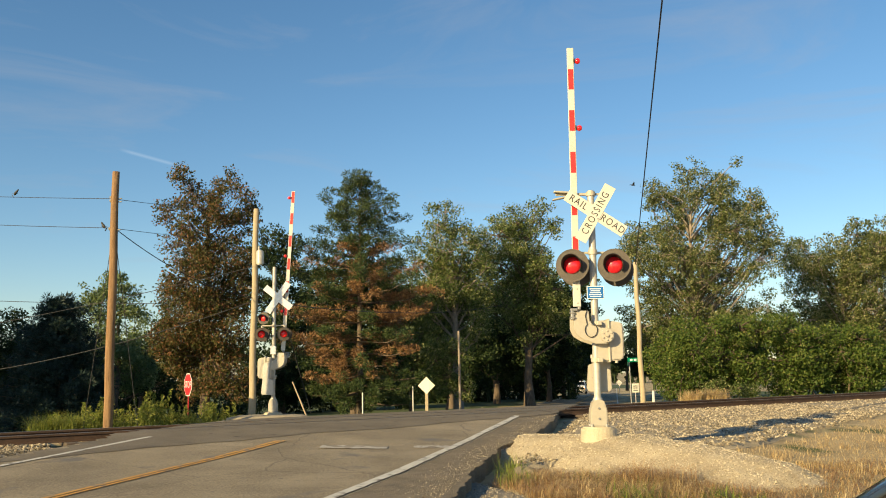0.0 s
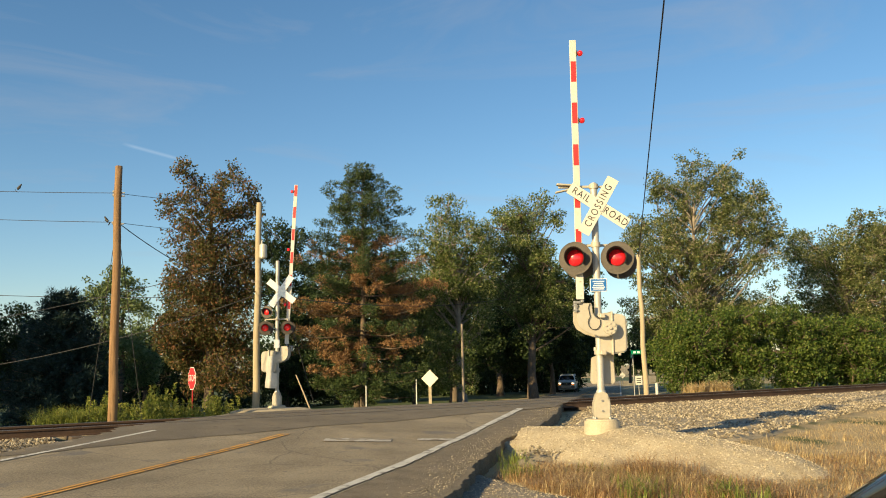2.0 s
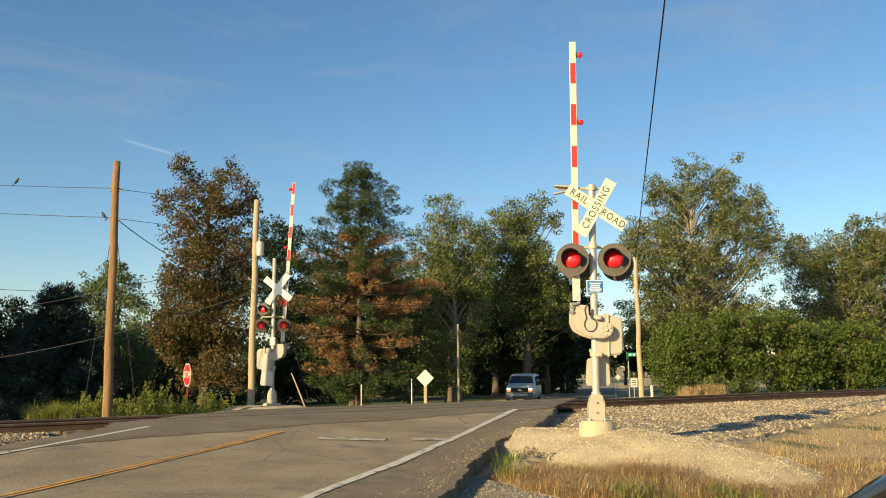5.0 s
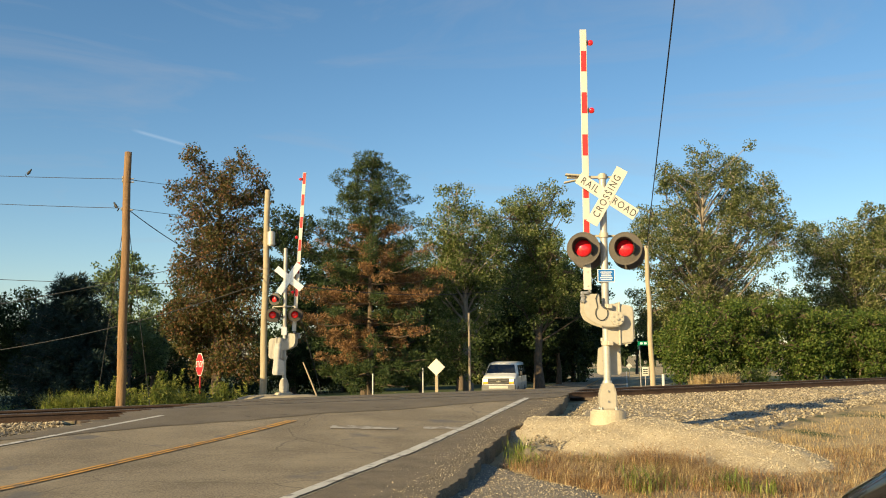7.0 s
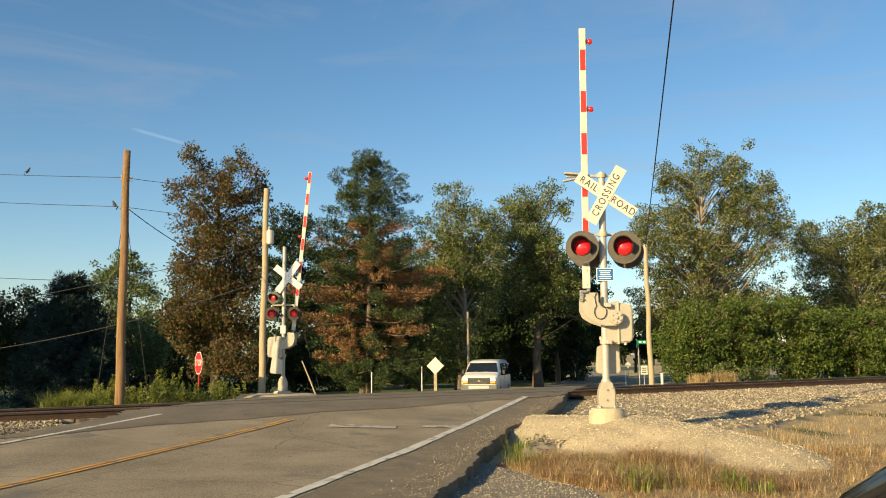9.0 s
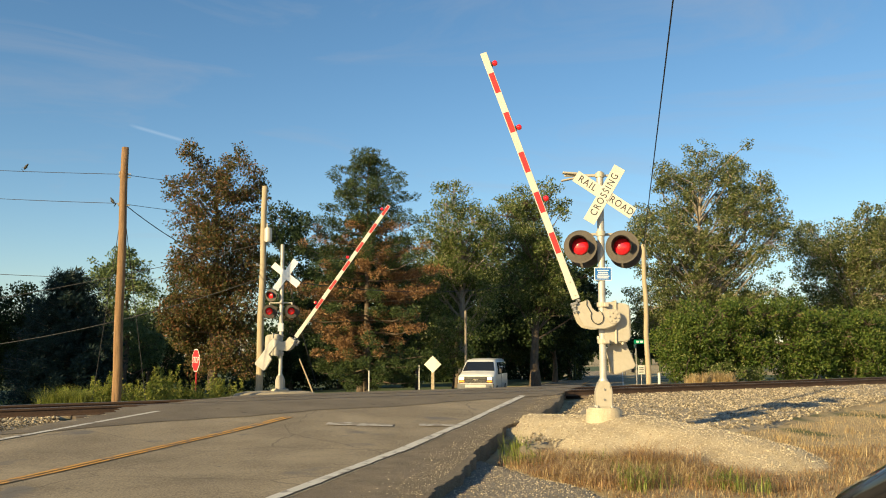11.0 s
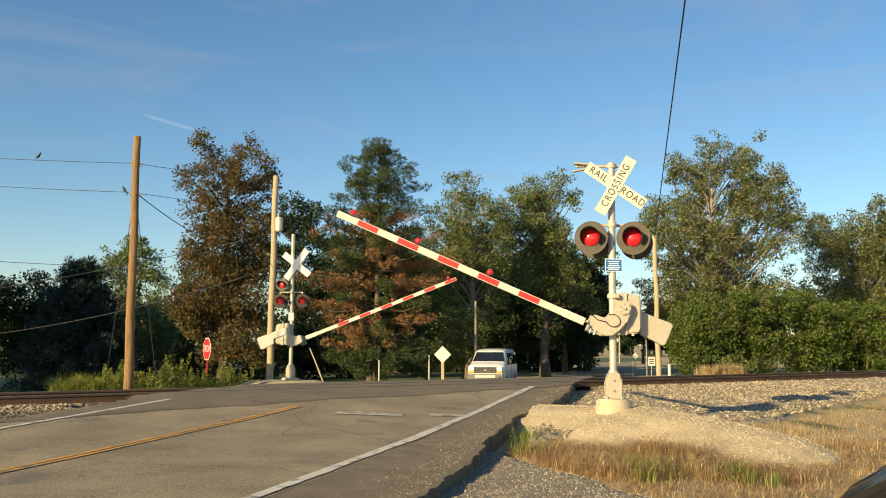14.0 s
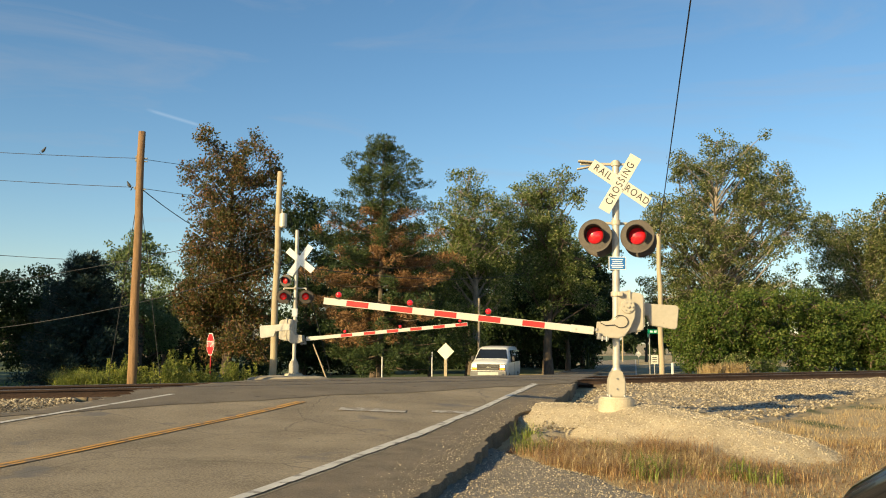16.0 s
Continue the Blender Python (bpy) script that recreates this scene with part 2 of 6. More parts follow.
ARM_WHITE = mat("gate arm white", (0.50, 0.48, 0.42), (0.58, 0.56, 0.50), 3, 0.4, bump=0.08)
ARM_RED = mat("gate arm red", (0.50, 0.025, 0.025), (0.60, 0.04, 0.035), 4, 0.4, bump=0.05)
BLACK_PAINT = mat("matt black paint", (0.018, 0.017, 0.016), (0.035, 0.033, 0.031), 5, 0.6, bump=0.1)
DISC_PAINT = mat("faded black paint", (0.045, 0.037, 0.03), (0.085, 0.07, 0.055), 5, 0.65, bump=0.12)
INK = plain("sign black", (0.02, 0.02, 0.02), 0.6)
RUBBER = plain("black rubber", (0.02, 0.02, 0.02), 0.8)
CABLE = plain("cable black", (0.015, 0.015, 0.018), 0.6)
CONCRETE = mat("concrete", (0.40, 0.34, 0.24), (0.55, 0.48, 0.36), 5, 0.9, bump=0.5)
LENS_RED = plain("red lens", (0.5, 0.012, 0.02), 0.15, glow=0.03, coat=0.6)
LENS_LIT = plain("lit red lens", (0.75, 0.015, 0.02), 0.15, glow=0.10, coat=0.6)
LENS_FAR = plain("bright red lens", (0.7, 0.02, 0.02), 0.2, glow=0.06, coat=0.4)
BLUE_SIGN = plain("blue sign", (0.01, 0.13, 0.42), 0.4)
GREEN_SIGN = plain("green sign", (0.0, 0.22, 0.12), 0.4)
WHITE_BAR = plain("sign lettering white", (0.75, 0.75, 0.72), 0.5)
STOP_RED = plain("stop sign red", (0.55, 0.015, 0.02), 0.4)
POST_RED = plain("red post", (0.42, 0.03, 0.03), 0.5)
SIGN_YELLOW = mat("pale sign metal", (0.66, 0.60, 0.45), (0.78, 0.72, 0.56), 3, 0.45, bump=0.05)
BARK = mat("bark", (0.07, 0.05, 0.035), (0.17, 0.13, 0.095), 5, 0.95, bump=0.9, stretch=(2, 2, 0.6))
BARK_PALE = mat("pale bark", (0.17, 0.14, 0.11), (0.34, 0.29, 0.23), 5, 0.95, bump=0.8, stretch=(2, 2, 0.6))
LEAF_COTTON = leafy("cottonwood leaves", [(0, (0.050, 0.082, 0.016)), (0.5, (0.110, 0.150, 0.040)), (0.82, (0.21, 0.24, 0.08)), (1, (0.38, 0.38, 0.18))], 0.42, 0.40)
LEAF_RIGHT = leafy("poplar leaves", [(0, (0.052, 0.078, 0.021)), (0.5, (0.108, 0.135, 0.042)), (0.82, (0.20, 0.215, 0.085)), (1, (0.38, 0.37, 0.19))], 0.42, 0.40)
LEAF_RED = leafy("turning leaves", [(0, (0.045, 0.055, 0.014)), (0.4, (0.085, 0.088, 0.026)), (0.7, (0.16, 0.12, 0.045)), (1, (0.27, 0.12, 0.06))], 0.5, 0.42)
LEAF_LIGHT = leafy("silvery leaves", [(0, (0.08, 0.13, 0.045)), (0.6, (0.15, 0.20, 0.08)), (1, (0.24, 0.29, 0.13))])
LEAF_HEDGE = leafy("hedge leaves", [(0, (0.036, 0.072, 0.012)), (0.5, (0.080, 0.130, 0.022)), (0.85, (0.145, 0.185, 0.038)), (1, (0.22, 0.235, 0.07))], 0.5, 0.38)
# deep green with the wood's shade put into the colour
LEAF_DARK = leafy("shade-dark leaves", [(0, (0.012, 0.028, 0.010)), (0.6, (0.028, 0.05, 0.016)), (1, (0.05, 0.075, 0.022))])
NEEDLE_SPRUCE = leafy("spruce needles", [(0, (0.012, 0.028, 0.022)), (1, (0.03, 0.055, 0.045))], through_light=0.1)
NEEDLE_GREEN = leafy("pine needles", [(0, (0.020, 0.042, 0.012)), (0.6, (0.048, 0.075, 0.022)), (1, (0.08, 0.10, 0.03))], through_light=0.15)
NEEDLE_BROWN = leafy("dead pine needles", [(0, (0.11, 0.060, 0.026)), (0.6, (0.24, 0.130, 0.058)), (1, (0.36, 0.215, 0.10))], through_light=0.15)
WEED = leafy("weed leaves", [(0, (0.09, 0.13, 0.018)), (0.6, (0.19, 0.22, 0.04)), (1, (0.36, 0.34, 0.08))])
STRAW = leafy("dry grass blades", [(0, (0.34, 0.23, 0.11)), (0.6, (0.54, 0.40, 0.20)), (1, (0.70, 0.56, 0.32))])
STRAW_RED = leafy("brown grass blades", [(0, (0.20, 0.105, 0.045)), (0.5, (0.38, 0.23, 0.11)), (1, (0.58, 0.43, 0.22))])
GRASS = leafy("green grass blades", [(0, (0.09, 0.13, 0.018)), (0.7, (0.22, 0.27, 0.055)), (1, (0.36, 0.34, 0.10))])
STONE_PALE = leafy("pale stones", [(0, (0.20, 0.16, 0.10)), (0.5, (0.40, 0.34, 0.235)), (1, (0.58, 0.50, 0.37))], 0.9, 0.0)
STONE_GREY = leafy("mixed ballast stones", [(0, (0.085, 0.068, 0.047)), (0.5, (0.28, 0.235, 0.165)), (1, (0.50, 0.43, 0.31))], 0.9, 0.0)
# darker copy of the ballast stones, with shade put into the colour
STONE_DARK = leafy("gravel stones darkened for shade", [(0, (0.035, 0.03, 0.022)), (0.6, (0.10, 0.085, 0.062)), (1, (0.34, 0.29, 0.21))], 0.9, 0.0)
CAR_DARK = plain("dark car paint", (0.02, 0.02, 0.022), 0.2, 0.3, coat=1.0)
VAN_WHITE = mat("van white paint", (0.60, 0.61, 0.60), (0.66, 0.67, 0.66), 1.5, 0.35, bump=0.0, coat=0.5)
VAN_GLASS = plain("dark tinted glass", (0.012, 0.014, 0.015), 0.05, coat=1.0)
VAN_GREY = mat("grey plastic", (0.10, 0.10, 0.10), (0.16, 0.16, 0.155), 5, 0.6, bump=0.1)
HEADLIGHT = plain("headlight", (1.0, 0.82, 0.50), 0.2, glow=1.0)
AMBER = plain("amber marker", (1.0, 0.30, 0.02), 0.3, glow=0.35)
CHROME = plain("chrome", (0.75, 0.70, 0.55), 0.2, 1.0)

# ---- ground plan ----
RAIL_POINT = np.array((-8.97, 17.45))
TRACK_TURN = radians(32.2)
ALONG = np.array((math.cos(TRACK_TURN), math.sin(TRACK_TURN)))
ASIDE = np.array((ALONG[1], -ALONG[0]))
GAUGE, RAIL_TOP_Z = 1.5, 0.43
ROAD_WAY, ROAD_LEFT = np.array((0.267, 0.964)), np.array((-0.964, 0.267))
MID = 7.65
BEND_AT, BEND = 54.0, radians(4.3)


def smooth(x, a, b):
    t = np.clip((np.asarray(x, float) - a) / (b - a), 0, 1)
    return t * t * (3 - 2 * t)


def off_track(x, y):
    """Metres from the near rail towards the camera's side."""
    return (x - RAIL_POINT[0]) * ASIDE[0] + (y - RAIL_POINT[1]) * ASIDE[1]


def road_at(run, off):
    """The plan point that far along the road, off metres to the right of its middle."""
    run, off = np.asarray(run, float), np.asarray(off, float)
    far = np.maximum(run - BEND_AT, 0)
    turn = BEND * smooth(run, BEND_AT - 12, BEND_AT + 12)
    base = np.minimum(run, BEND_AT)
    a = math.atan2(ROAD_WAY[0], ROAD_WAY[1])
    x = base * ROAD_WAY[0] + MID * ROAD_LEFT[0] + far * math.sin(a - BEND) + off * np.cos(a - turn)
    y = base * ROAD_WAY[1] + MID * ROAD_LEFT[1] + far * math.cos(a - BEND) - off * np.sin(a - turn)
    return x, y


def road_z(x, y):
    s = off_track(x, y)
    return np.interp(s, (-400, -150, -60, -25, -14, -6, -2.9, 1.0, 3, 5, 8, 11, 30), (-4.2, -2.8, -1.75, -1.05, -0.74, 0.14, 0.42, 0.42, 0.30, 0.18, 0.06, 0.0, -0.1))


def road_off(x, y):
    return MID - (x * ROAD_LEFT[0] + y * ROAD_LEFT[1])


def bumps(x, y, size):
    return (np.sin(x / size + 1.3) * np.cos(y / size * 1.17 + 0.4) + 0.6 * np.sin(x / size * 2.3 + y / size * 1.9) + 0.4 * np.cos(y / size * 3.7 - x / size * 3.1)) / 2


def ground_z(x, y):
    x, y = np.asarray(x, float), np.asarray(y, float)
    s, o = off_track(x, y), road_off(x, y)
    side = np.where(s > 0, np.interp(s, (0.8, 2.2, 5.5, 9, 60), (0.20, 0.17, 0.02, -0.20, -0.3)),
                    np.interp(s, (-300, -80, -30, -14, -8, -3.2, -1.4), (-3.8, -2.2, -1.25, -0.65, -0.12, 0.12, 0.2)))
    under = road_z(x, y) - 0.28
    w = smooth(np.abs(o), 3.9, 6.5)
    near_road = np.where(np.abs(o) < 5.0, 1.0, 0.0)
    z = side * w + np.minimum(under, side) * (1 - w) + 0.03 * bumps(x, y, 0.8) * (1 - near_road)
    return z


# ---- ground, road, railway ----
def spaced(*stretches):
    out = []
    for a, b, step in stretches:
        out.extend(np.arange(a, b, step))
    return np.array(out + [stretches[-1][1]])


def sheet(name, xs, ys, height, material, label="", kind="structure", category=""):
    gx, gy = np.meshgrid(xs, ys)
    v = np.stack([gx.ravel(), gy.ravel(), height(gx.ravel(), gy.ravel())], 1)
    nx = len(xs)
    i = np.arange(len(ys) - 1)[:, None] * nx + np.arange(nx - 1)[None, :]
    f = np.stack([i, i + 1, i + nx + 1, i + nx], -1).reshape(-1, 4)
    return tagged(arrays(name, v, f, material, label=label, smooth=True), category=category, kind=kind)


def strip(name, runs, offs, lift, material, label="", parent=None, edge=None, skirt=0.0, category="road", widen=None):
    """A band that follows the road; edge(run) moves its right side; skirt closes its sides downwards."""
    rows, cols = len(runs), len(offs)
    r, o = np.meshgrid(runs, offs, indexing="ij")
    o = o.copy()
    if widen is not None:
        k = widen(runs)[:, None]
        o = np.where(o < -2.8, -2.8 + (o + 2.8) * k, o)
    if edge is not None:
        o[:, -1] += edge(runs)
    x, y = road_at(r, o)
    z = road_z(x, y) + lift
    v = np.stack([x.ravel(), y.ravel(), z.ravel()], 1)
    i = np.arange(rows - 1)[:, None] * cols + np.arange(cols - 1)[None, :]
    f = np.stack([i, i + 1, i + cols + 1, i + cols], -1).reshape(-1, 4)
    if skirt:
        n = len(v)
        for c, flip in ((0, 1), (cols - 1, 0)):
            low = v[c::cols].copy()
            low[:, 2] -= skirt
            k = np.arange(rows - 1)
            q = np.stack([k * cols + c, n + k, n + k + 1, (k + 1) * cols + c], -1)
            f = np.concatenate([f, q if not flip else q[:, ::-1]])
            v, n = np.concatenate([v, low]), n + rows
    return tagged(arrays(name, v, f, material, parent, label), category=category, kind="structure" if not parent else "")


def ragged(seed, amount):
    r = np.random.default_rng(seed)
    ph = r.uniform(0, 6.3, 6)
    def edge(run):
        e = sum(np.sin(run * w + p) / (i + 1.5) for i, (w, p) in enumerate(zip((0.7, 1.7, 3.9, 8.1, 15.0, 27.0), ph)))
        return e * amount
    return edge


def shoulder_edge(run):
    """Metres from the road's middle to the broken outer edge of the shoulder."""
    return np.interp(run, (2, 9.2, 12.8, 16, 18, 20.6, 23, 27), (5.3, 4.88, 4.52, 4.30, 4.38, 4.47, 4.35, 3.9))


sheet("ground", spaced((-1500, -120, 60), (-120, -30, 4), (-30, 34, 0.4), (34, 120, 4), (120, 1500, 60)),
      spaced((-400, -20, 40), (-20, 4, 2), (4, 46, 0.4), (46, 120, 3), (120, 2500, 90)), ground_z, SOIL, "dry grassy ground beside the road and railway", category="ground")

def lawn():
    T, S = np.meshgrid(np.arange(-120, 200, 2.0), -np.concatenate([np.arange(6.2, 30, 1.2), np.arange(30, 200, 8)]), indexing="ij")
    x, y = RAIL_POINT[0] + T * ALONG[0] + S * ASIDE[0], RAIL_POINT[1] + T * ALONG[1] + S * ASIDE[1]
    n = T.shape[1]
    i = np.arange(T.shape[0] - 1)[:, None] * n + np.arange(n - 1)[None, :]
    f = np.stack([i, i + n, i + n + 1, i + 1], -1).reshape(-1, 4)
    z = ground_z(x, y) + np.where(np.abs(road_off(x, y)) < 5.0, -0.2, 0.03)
    tagged(arrays("ground", np.stack([x.ravel(), y.ravel(), z.ravel()], 1), f, LAWN, label="green grass under the trees beyond the railway, darkened for shade", smooth=True), category="lawn", kind="structure")


lawn()
RUNS = spaced((-30, 4, 1.0), (4, 34, 0.12), (34, 80, 1.0), (80, 420, 8))
strip("road", RUNS, [-3.9, -3.65, -3.4, -3.1, -2.8, -2.4, -2, -1.5, -1, -0.5, 0, 0.5, 1, 1.5, 2, 2.5, 3, 3.3, 3.53], 0.0, ASPHALT, "grey worn two-lane asphalt road", skirt=0.35, widen=lambda run: 0.45 + 0.55 * smooth(run, 14, 19) + 0.9 * smooth(run, 28, 38) * (1 - smooth(run, 52, 66)))
gravel_side = strip("ground", spaced((-10, 2, 1), (2, 14.6, 0.4)), [-7.5, -6, -5, -4, -3.6, -3.2], -0.075, GRAVEL_GREY, "loose dark gravel beside the road edge", category="gravel")


def side_gravel_z(x, y):
    """Gravel left of the road: under the asphalt's edge, and down to the foot of the rail."""
    return np.minimum(road_z(x, y) - 0.075, 0.15 + 0.045 * np.maximum(off_track(x, y), 0))


for vert in gravel_side.data.vertices:
    vert.co.z = float(side_gravel_z(vert.co.x, vert.co.y))
strip("pavement", spaced((-10, 4, 1), (4, 27, 0.06)), [3.51, 3.8, 4.1, 4.5], -0.004, ASPHALT_EDGE, "crumbling dark asphalt shoulder with a broken edge",
      edge=lambda run: shoulder_edge(run) - 4.5 + ragged(3, 0.075)(run), skirt=0.4, category="shoulder")


def crossing_patch():
    """Newer asphalt laid along both sides of the rails, right across the road."""
    s = np.linspace(2.35, 0.12, 12)
    for name, rows in (("pavement", s), ("pavement", np.linspace(-0.14, -1.36, 5)), ("pavement", np.linspace(-1.64, -4.2, 10))):
        T, S = np.meshgrid(np.arange(-4.0, 25, 0.125), rows, indexing="ij")
        lip = np.interp(T, (-4, -1, 0.4, 1.3, 3.6, 5.5, 8.2, 10.5, 13), (4.6, 4.2, 3.8, 3.5, 3.1, 2.65, 2.4, 1.85, 1.6)) + 0.05 * np.sin(T * 1.9) + 0.03 * np.sin(T * 5.3)
        S = np.where(S > 0, 0.12 + (S - 0.12) * (lip - 0.12) / 2.23, S)
        x = RAIL_POINT[0] + T * ALONG[0] + S * ASIDE[0]
        y = RAIL_POINT[1] + T * ALONG[1] + S * ASIDE[1]
        o = road_off(x, y)
        keep = (o < 4.35) & (o > -3.36 - 0.06 * np.sin(T * 7) - 0.5 * (1 - smooth(S, 0.1, 2.5)))
        z = road_z(x, y) + 0.008
        n = T.shape[1]
        i = (np.arange(T.shape[0] - 1)[:, None] * n + np.arange(n - 1)[None, :])
        ok = keep[:-1, :-1] & keep[1:, :-1] & keep[:-1, 1:] & keep[1:, 1:]
        i = i[ok]
        f = np.stack([i, i + n, i + n + 1, i + 1], -1)
        used = np.unique(f)
        back = np.full(T.size, -1)
        back[used] = np.arange(len(used))
        v = np.stack([x.ravel(), y.ravel(), z.ravel()], 1)[used]
        tagged(arrays(name, v, back[f], ASPHALT_NEW, label="dark newer asphalt of the level crossing"), category="crossing", kind="structure")


crossing_patch()
strip("road", spaced((-10, 3, 1), (3, 22.2, 0.1)), [3.33, 3.485], 0.012, PAINT_WHITE_ROAD, "worn white edge line", edge=ragged(5, 0.02), category="road marking")
strip("road", spaced((-10, 3, 1), (3, 15.1, 0.1)), [-2.71, -2.60], 0.012, PAINT_WHITE_ROAD, "worn white edge line", category="road marking")
for o in (-0.108, 0.006):
    strip("road", spaced((-10, 3, 1), (3, 15.5, 0.15)), [o + 0.02, o + 0.10], 0.012, PAINT_YELLOW_ROAD, "worn double yellow centre line", edge=ragged(6, 0.012), category="road marking")
    strip("road", spaced((32, 80, 1), (80, 400, 10)), [o, o + 0.10], 0.028, PAINT_YELLOW_ROAD, "worn double yellow centre line", category="road marking")
for o in (-3.45, 3.58):
    strip("road", spaced((32, 80, 1), (80, 400, 10)), [o, o + 0.13], 0.028, PAINT_WHITE_ROAD, "worn white edge line", category="road marking")


def stop_bar(x0, x1, y, wide):
    xs = np.linspace(x0, x1, 24)
    v, f = [], []
    for i, x in enumerate(xs):
        for yy in (y - wide / 2, y + wide / 2):
            yy = yy + 0.03 * math.sin(x * 9) * math.cos(x * 5 + yy)
            v.append((x, yy, float(road_z(x, yy)) + 0.012))
        if i:
            f.append((2 * i - 2, 2 * i, 2 * i + 1, 2 * i - 1))
    tagged(arrays("road", v, f, PAINT_FADED, label="faded white stop bar"), category="road marking", kind="structure")


stop_bar(-2.35, -1.1, 16.2, 0.42)
stop_bar(-0.62, 0.05, 16.3, 0.36)


MOUND_RIDGE = ((1.85, 17.0, 0.30, 1.75), (3.2, 15.5, 0.37, 2.4), (3.9, 14.6, 0.28, 1.75), (4.6, 13.3, 0.15, 1.55))


def mound_z(x, y):
    """Heaped limestone: a flat top round the mast that runs out as a low ridge; ridge points (x, y, height, reach)."""
    x, y = np.asarray(x, float), np.asarray(y, float)
    rough = 0.10 * bumps(x, y, 0.45) + 0.05 * bumps(x, y, 0.17)
    z = np.full(x.shape, -0.5)
    for (ax, ay, az, ar), (bx, by, bz, br) in zip(MOUND_RIDGE, MOUND_RIDGE[1:]):
        dx, dy = bx - ax, by - ay
        t = np.clip(((x - ax) * dx + (y - ay) * dy) / (dx * dx + dy * dy), 0, 1)
        dist = np.hypot(x - ax - t * dx, y - ay - t * dy) + rough
        top, reach = az + t * (bz - az), ar + t * (br - ar)
        z = np.maximum(z, -0.5 + (top + 0.5) * (1 - smooth(dist, 0.2, reach + 0.35)))
    run = x * ROAD_WAY[0] + y * ROAD_WAY[1]
    lip = np.where(road_off(x, y) < shoulder_edge(run) + 0.1, road_z(x, y) - 0.07, 9.0)
    return np.minimum(z + 0.012 * bumps(x, y, 0.2), lip)


sheet("ground", spaced((0.3, 7.0, 0.06)), spaced((10.8, 19.6, 0.06)), mound_z, LIMESTONE, "heaped pale crushed limestone round the signal mast", category="gravel mound")
sheet("ground", spaced((-9.5, -3.2, 0.15)), spaced((26.5, 32.5, 0.15)), lambda x, y: -0.4 + 0.64 * (1 - smooth(np.hypot((x + 6.1) / 2.0, (y - 29.6) / 1.6), 0.5, 1.4)) + 0.015 * bumps(x, y, 0.3),
      LIMESTONE, "pale gravel pad under the signal mast", category="gravel pad")


def pull_off_side(x, y):
    """Metres beyond the far edge of the gravel pull-off."""
    return (x - 0.48) * 0.928 + (y - 13.55) * 0.371 + 0.10 * bumps(x, y, 0.4) + 0.05 * bumps(x, y, 0.13)


def shoulder_z(x, y):
    return -0.14 - 0.3 * smooth(pull_off_side(x, y), -0.12, 0.25) + 0.012 * bumps(x, y, 0.25)


sheet("ground", spaced((-1.6, 6.0, 0.1)), spaced((-4, 13.9, 0.1)), shoulder_z, GRAVEL_GREY, "grey gravel pull-off beside the road", category="gravel")


def ballast_z(t, s):
    return np.interp(s, (-7, -5, -3.4, -2.2, 0.55, 1.3, 3.2, 6.0, 8.5), (-0.3, -0.02, 0.1, 0.25, 0.25, 0.22, 0.15, 0.07, 0.0)) + 0.02 * bumps(t, s, 0.35)


def rail_xy(t, s):
    return RAIL_POINT[0] + t * ALONG[0] + s * ASIDE[0], RAIL_POINT[1] + t * ALONG[1] + s * ASIDE[1]


def ballast_bed(t0, t1, near, low=0.0):
    T, S = np.meshgrid(np.arange(t0, t1, 0.3), np.concatenate([np.arange(-6, -2, 0.5), np.arange(-2, near, 0.25)]), indexing="ij")
    z = ballast_z(T, S) - low
    x, y = rail_xy(T, S)
    end = np.minimum(near, 8.3 - 0.46 * (x - 6)) + 0.35 * bumps(T, S, 0.9)
    drop = np.maximum(smooth(S, end - 0.9, end), 1 - smooth(road_off(x, y), 4.3, 5.0) if t0 > 0 else smooth(road_off(x, y), -4.9, -4.2))
    n = T.shape[1]
    i = np.arange(T.shape[0] - 1)[:, None] * n + np.arange(n - 1)[None, :]
    f = np.stack([i, i + 1, i + n + 1, i + n], -1).reshape(-1, 4)
    tagged(arrays("ground", np.stack([x.ravel(), y.ravel(), (z - 0.5 * drop).ravel()], 1), f, BALLAST, label="pale crushed stone ballast under the railway", smooth=True), category="ballast", kind="structure")


ballast_bed(-30, 0.6, 1.7, 0.12)
ballast_bed(5.0, 75, 8.4)


def rock_mesh(name, pts, sizes, material, label, category, seed):
    """Many small angular stones in one mesh."""
    r = np.random.default_rng(seed)
    base = np.array([(1, 0, 0), (-1, 0, 0), (0, 1, 0), (0, -1, 0), (0, 0, 1), (0, 0, -1)], float)
    tri = np.array([(0, 2, 4), (2, 1, 4), (1, 3, 4), (3, 0, 4), (2, 0, 5), (1, 2, 5), (3, 1, 5), (0, 3, 5)])
    n = len(pts)
    v = base[None] * r.uniform(0.55, 1.15, (n, 6, 1)) + r.normal(0, 0.16, (n, 6, 3))
    a = r.uniform(0, 6.3, n)
    c, s = np.cos(a)[:, None], np.sin(a)[:, None]
    v = np.stack([v[..., 0] * c - v[..., 1] * s, v[..., 0] * s + v[..., 1] * c, v[..., 2] * 0.75], -1)
    v = v * sizes[:, None, None] + pts[:, None, :]
    f = (tri[None] + (np.arange(n) * 6)[:, None, None]).reshape(-1, 3)
    return tagged(arrays(name, v.reshape(-1, 3), f, material, label=label), category=category, kind="stuff")


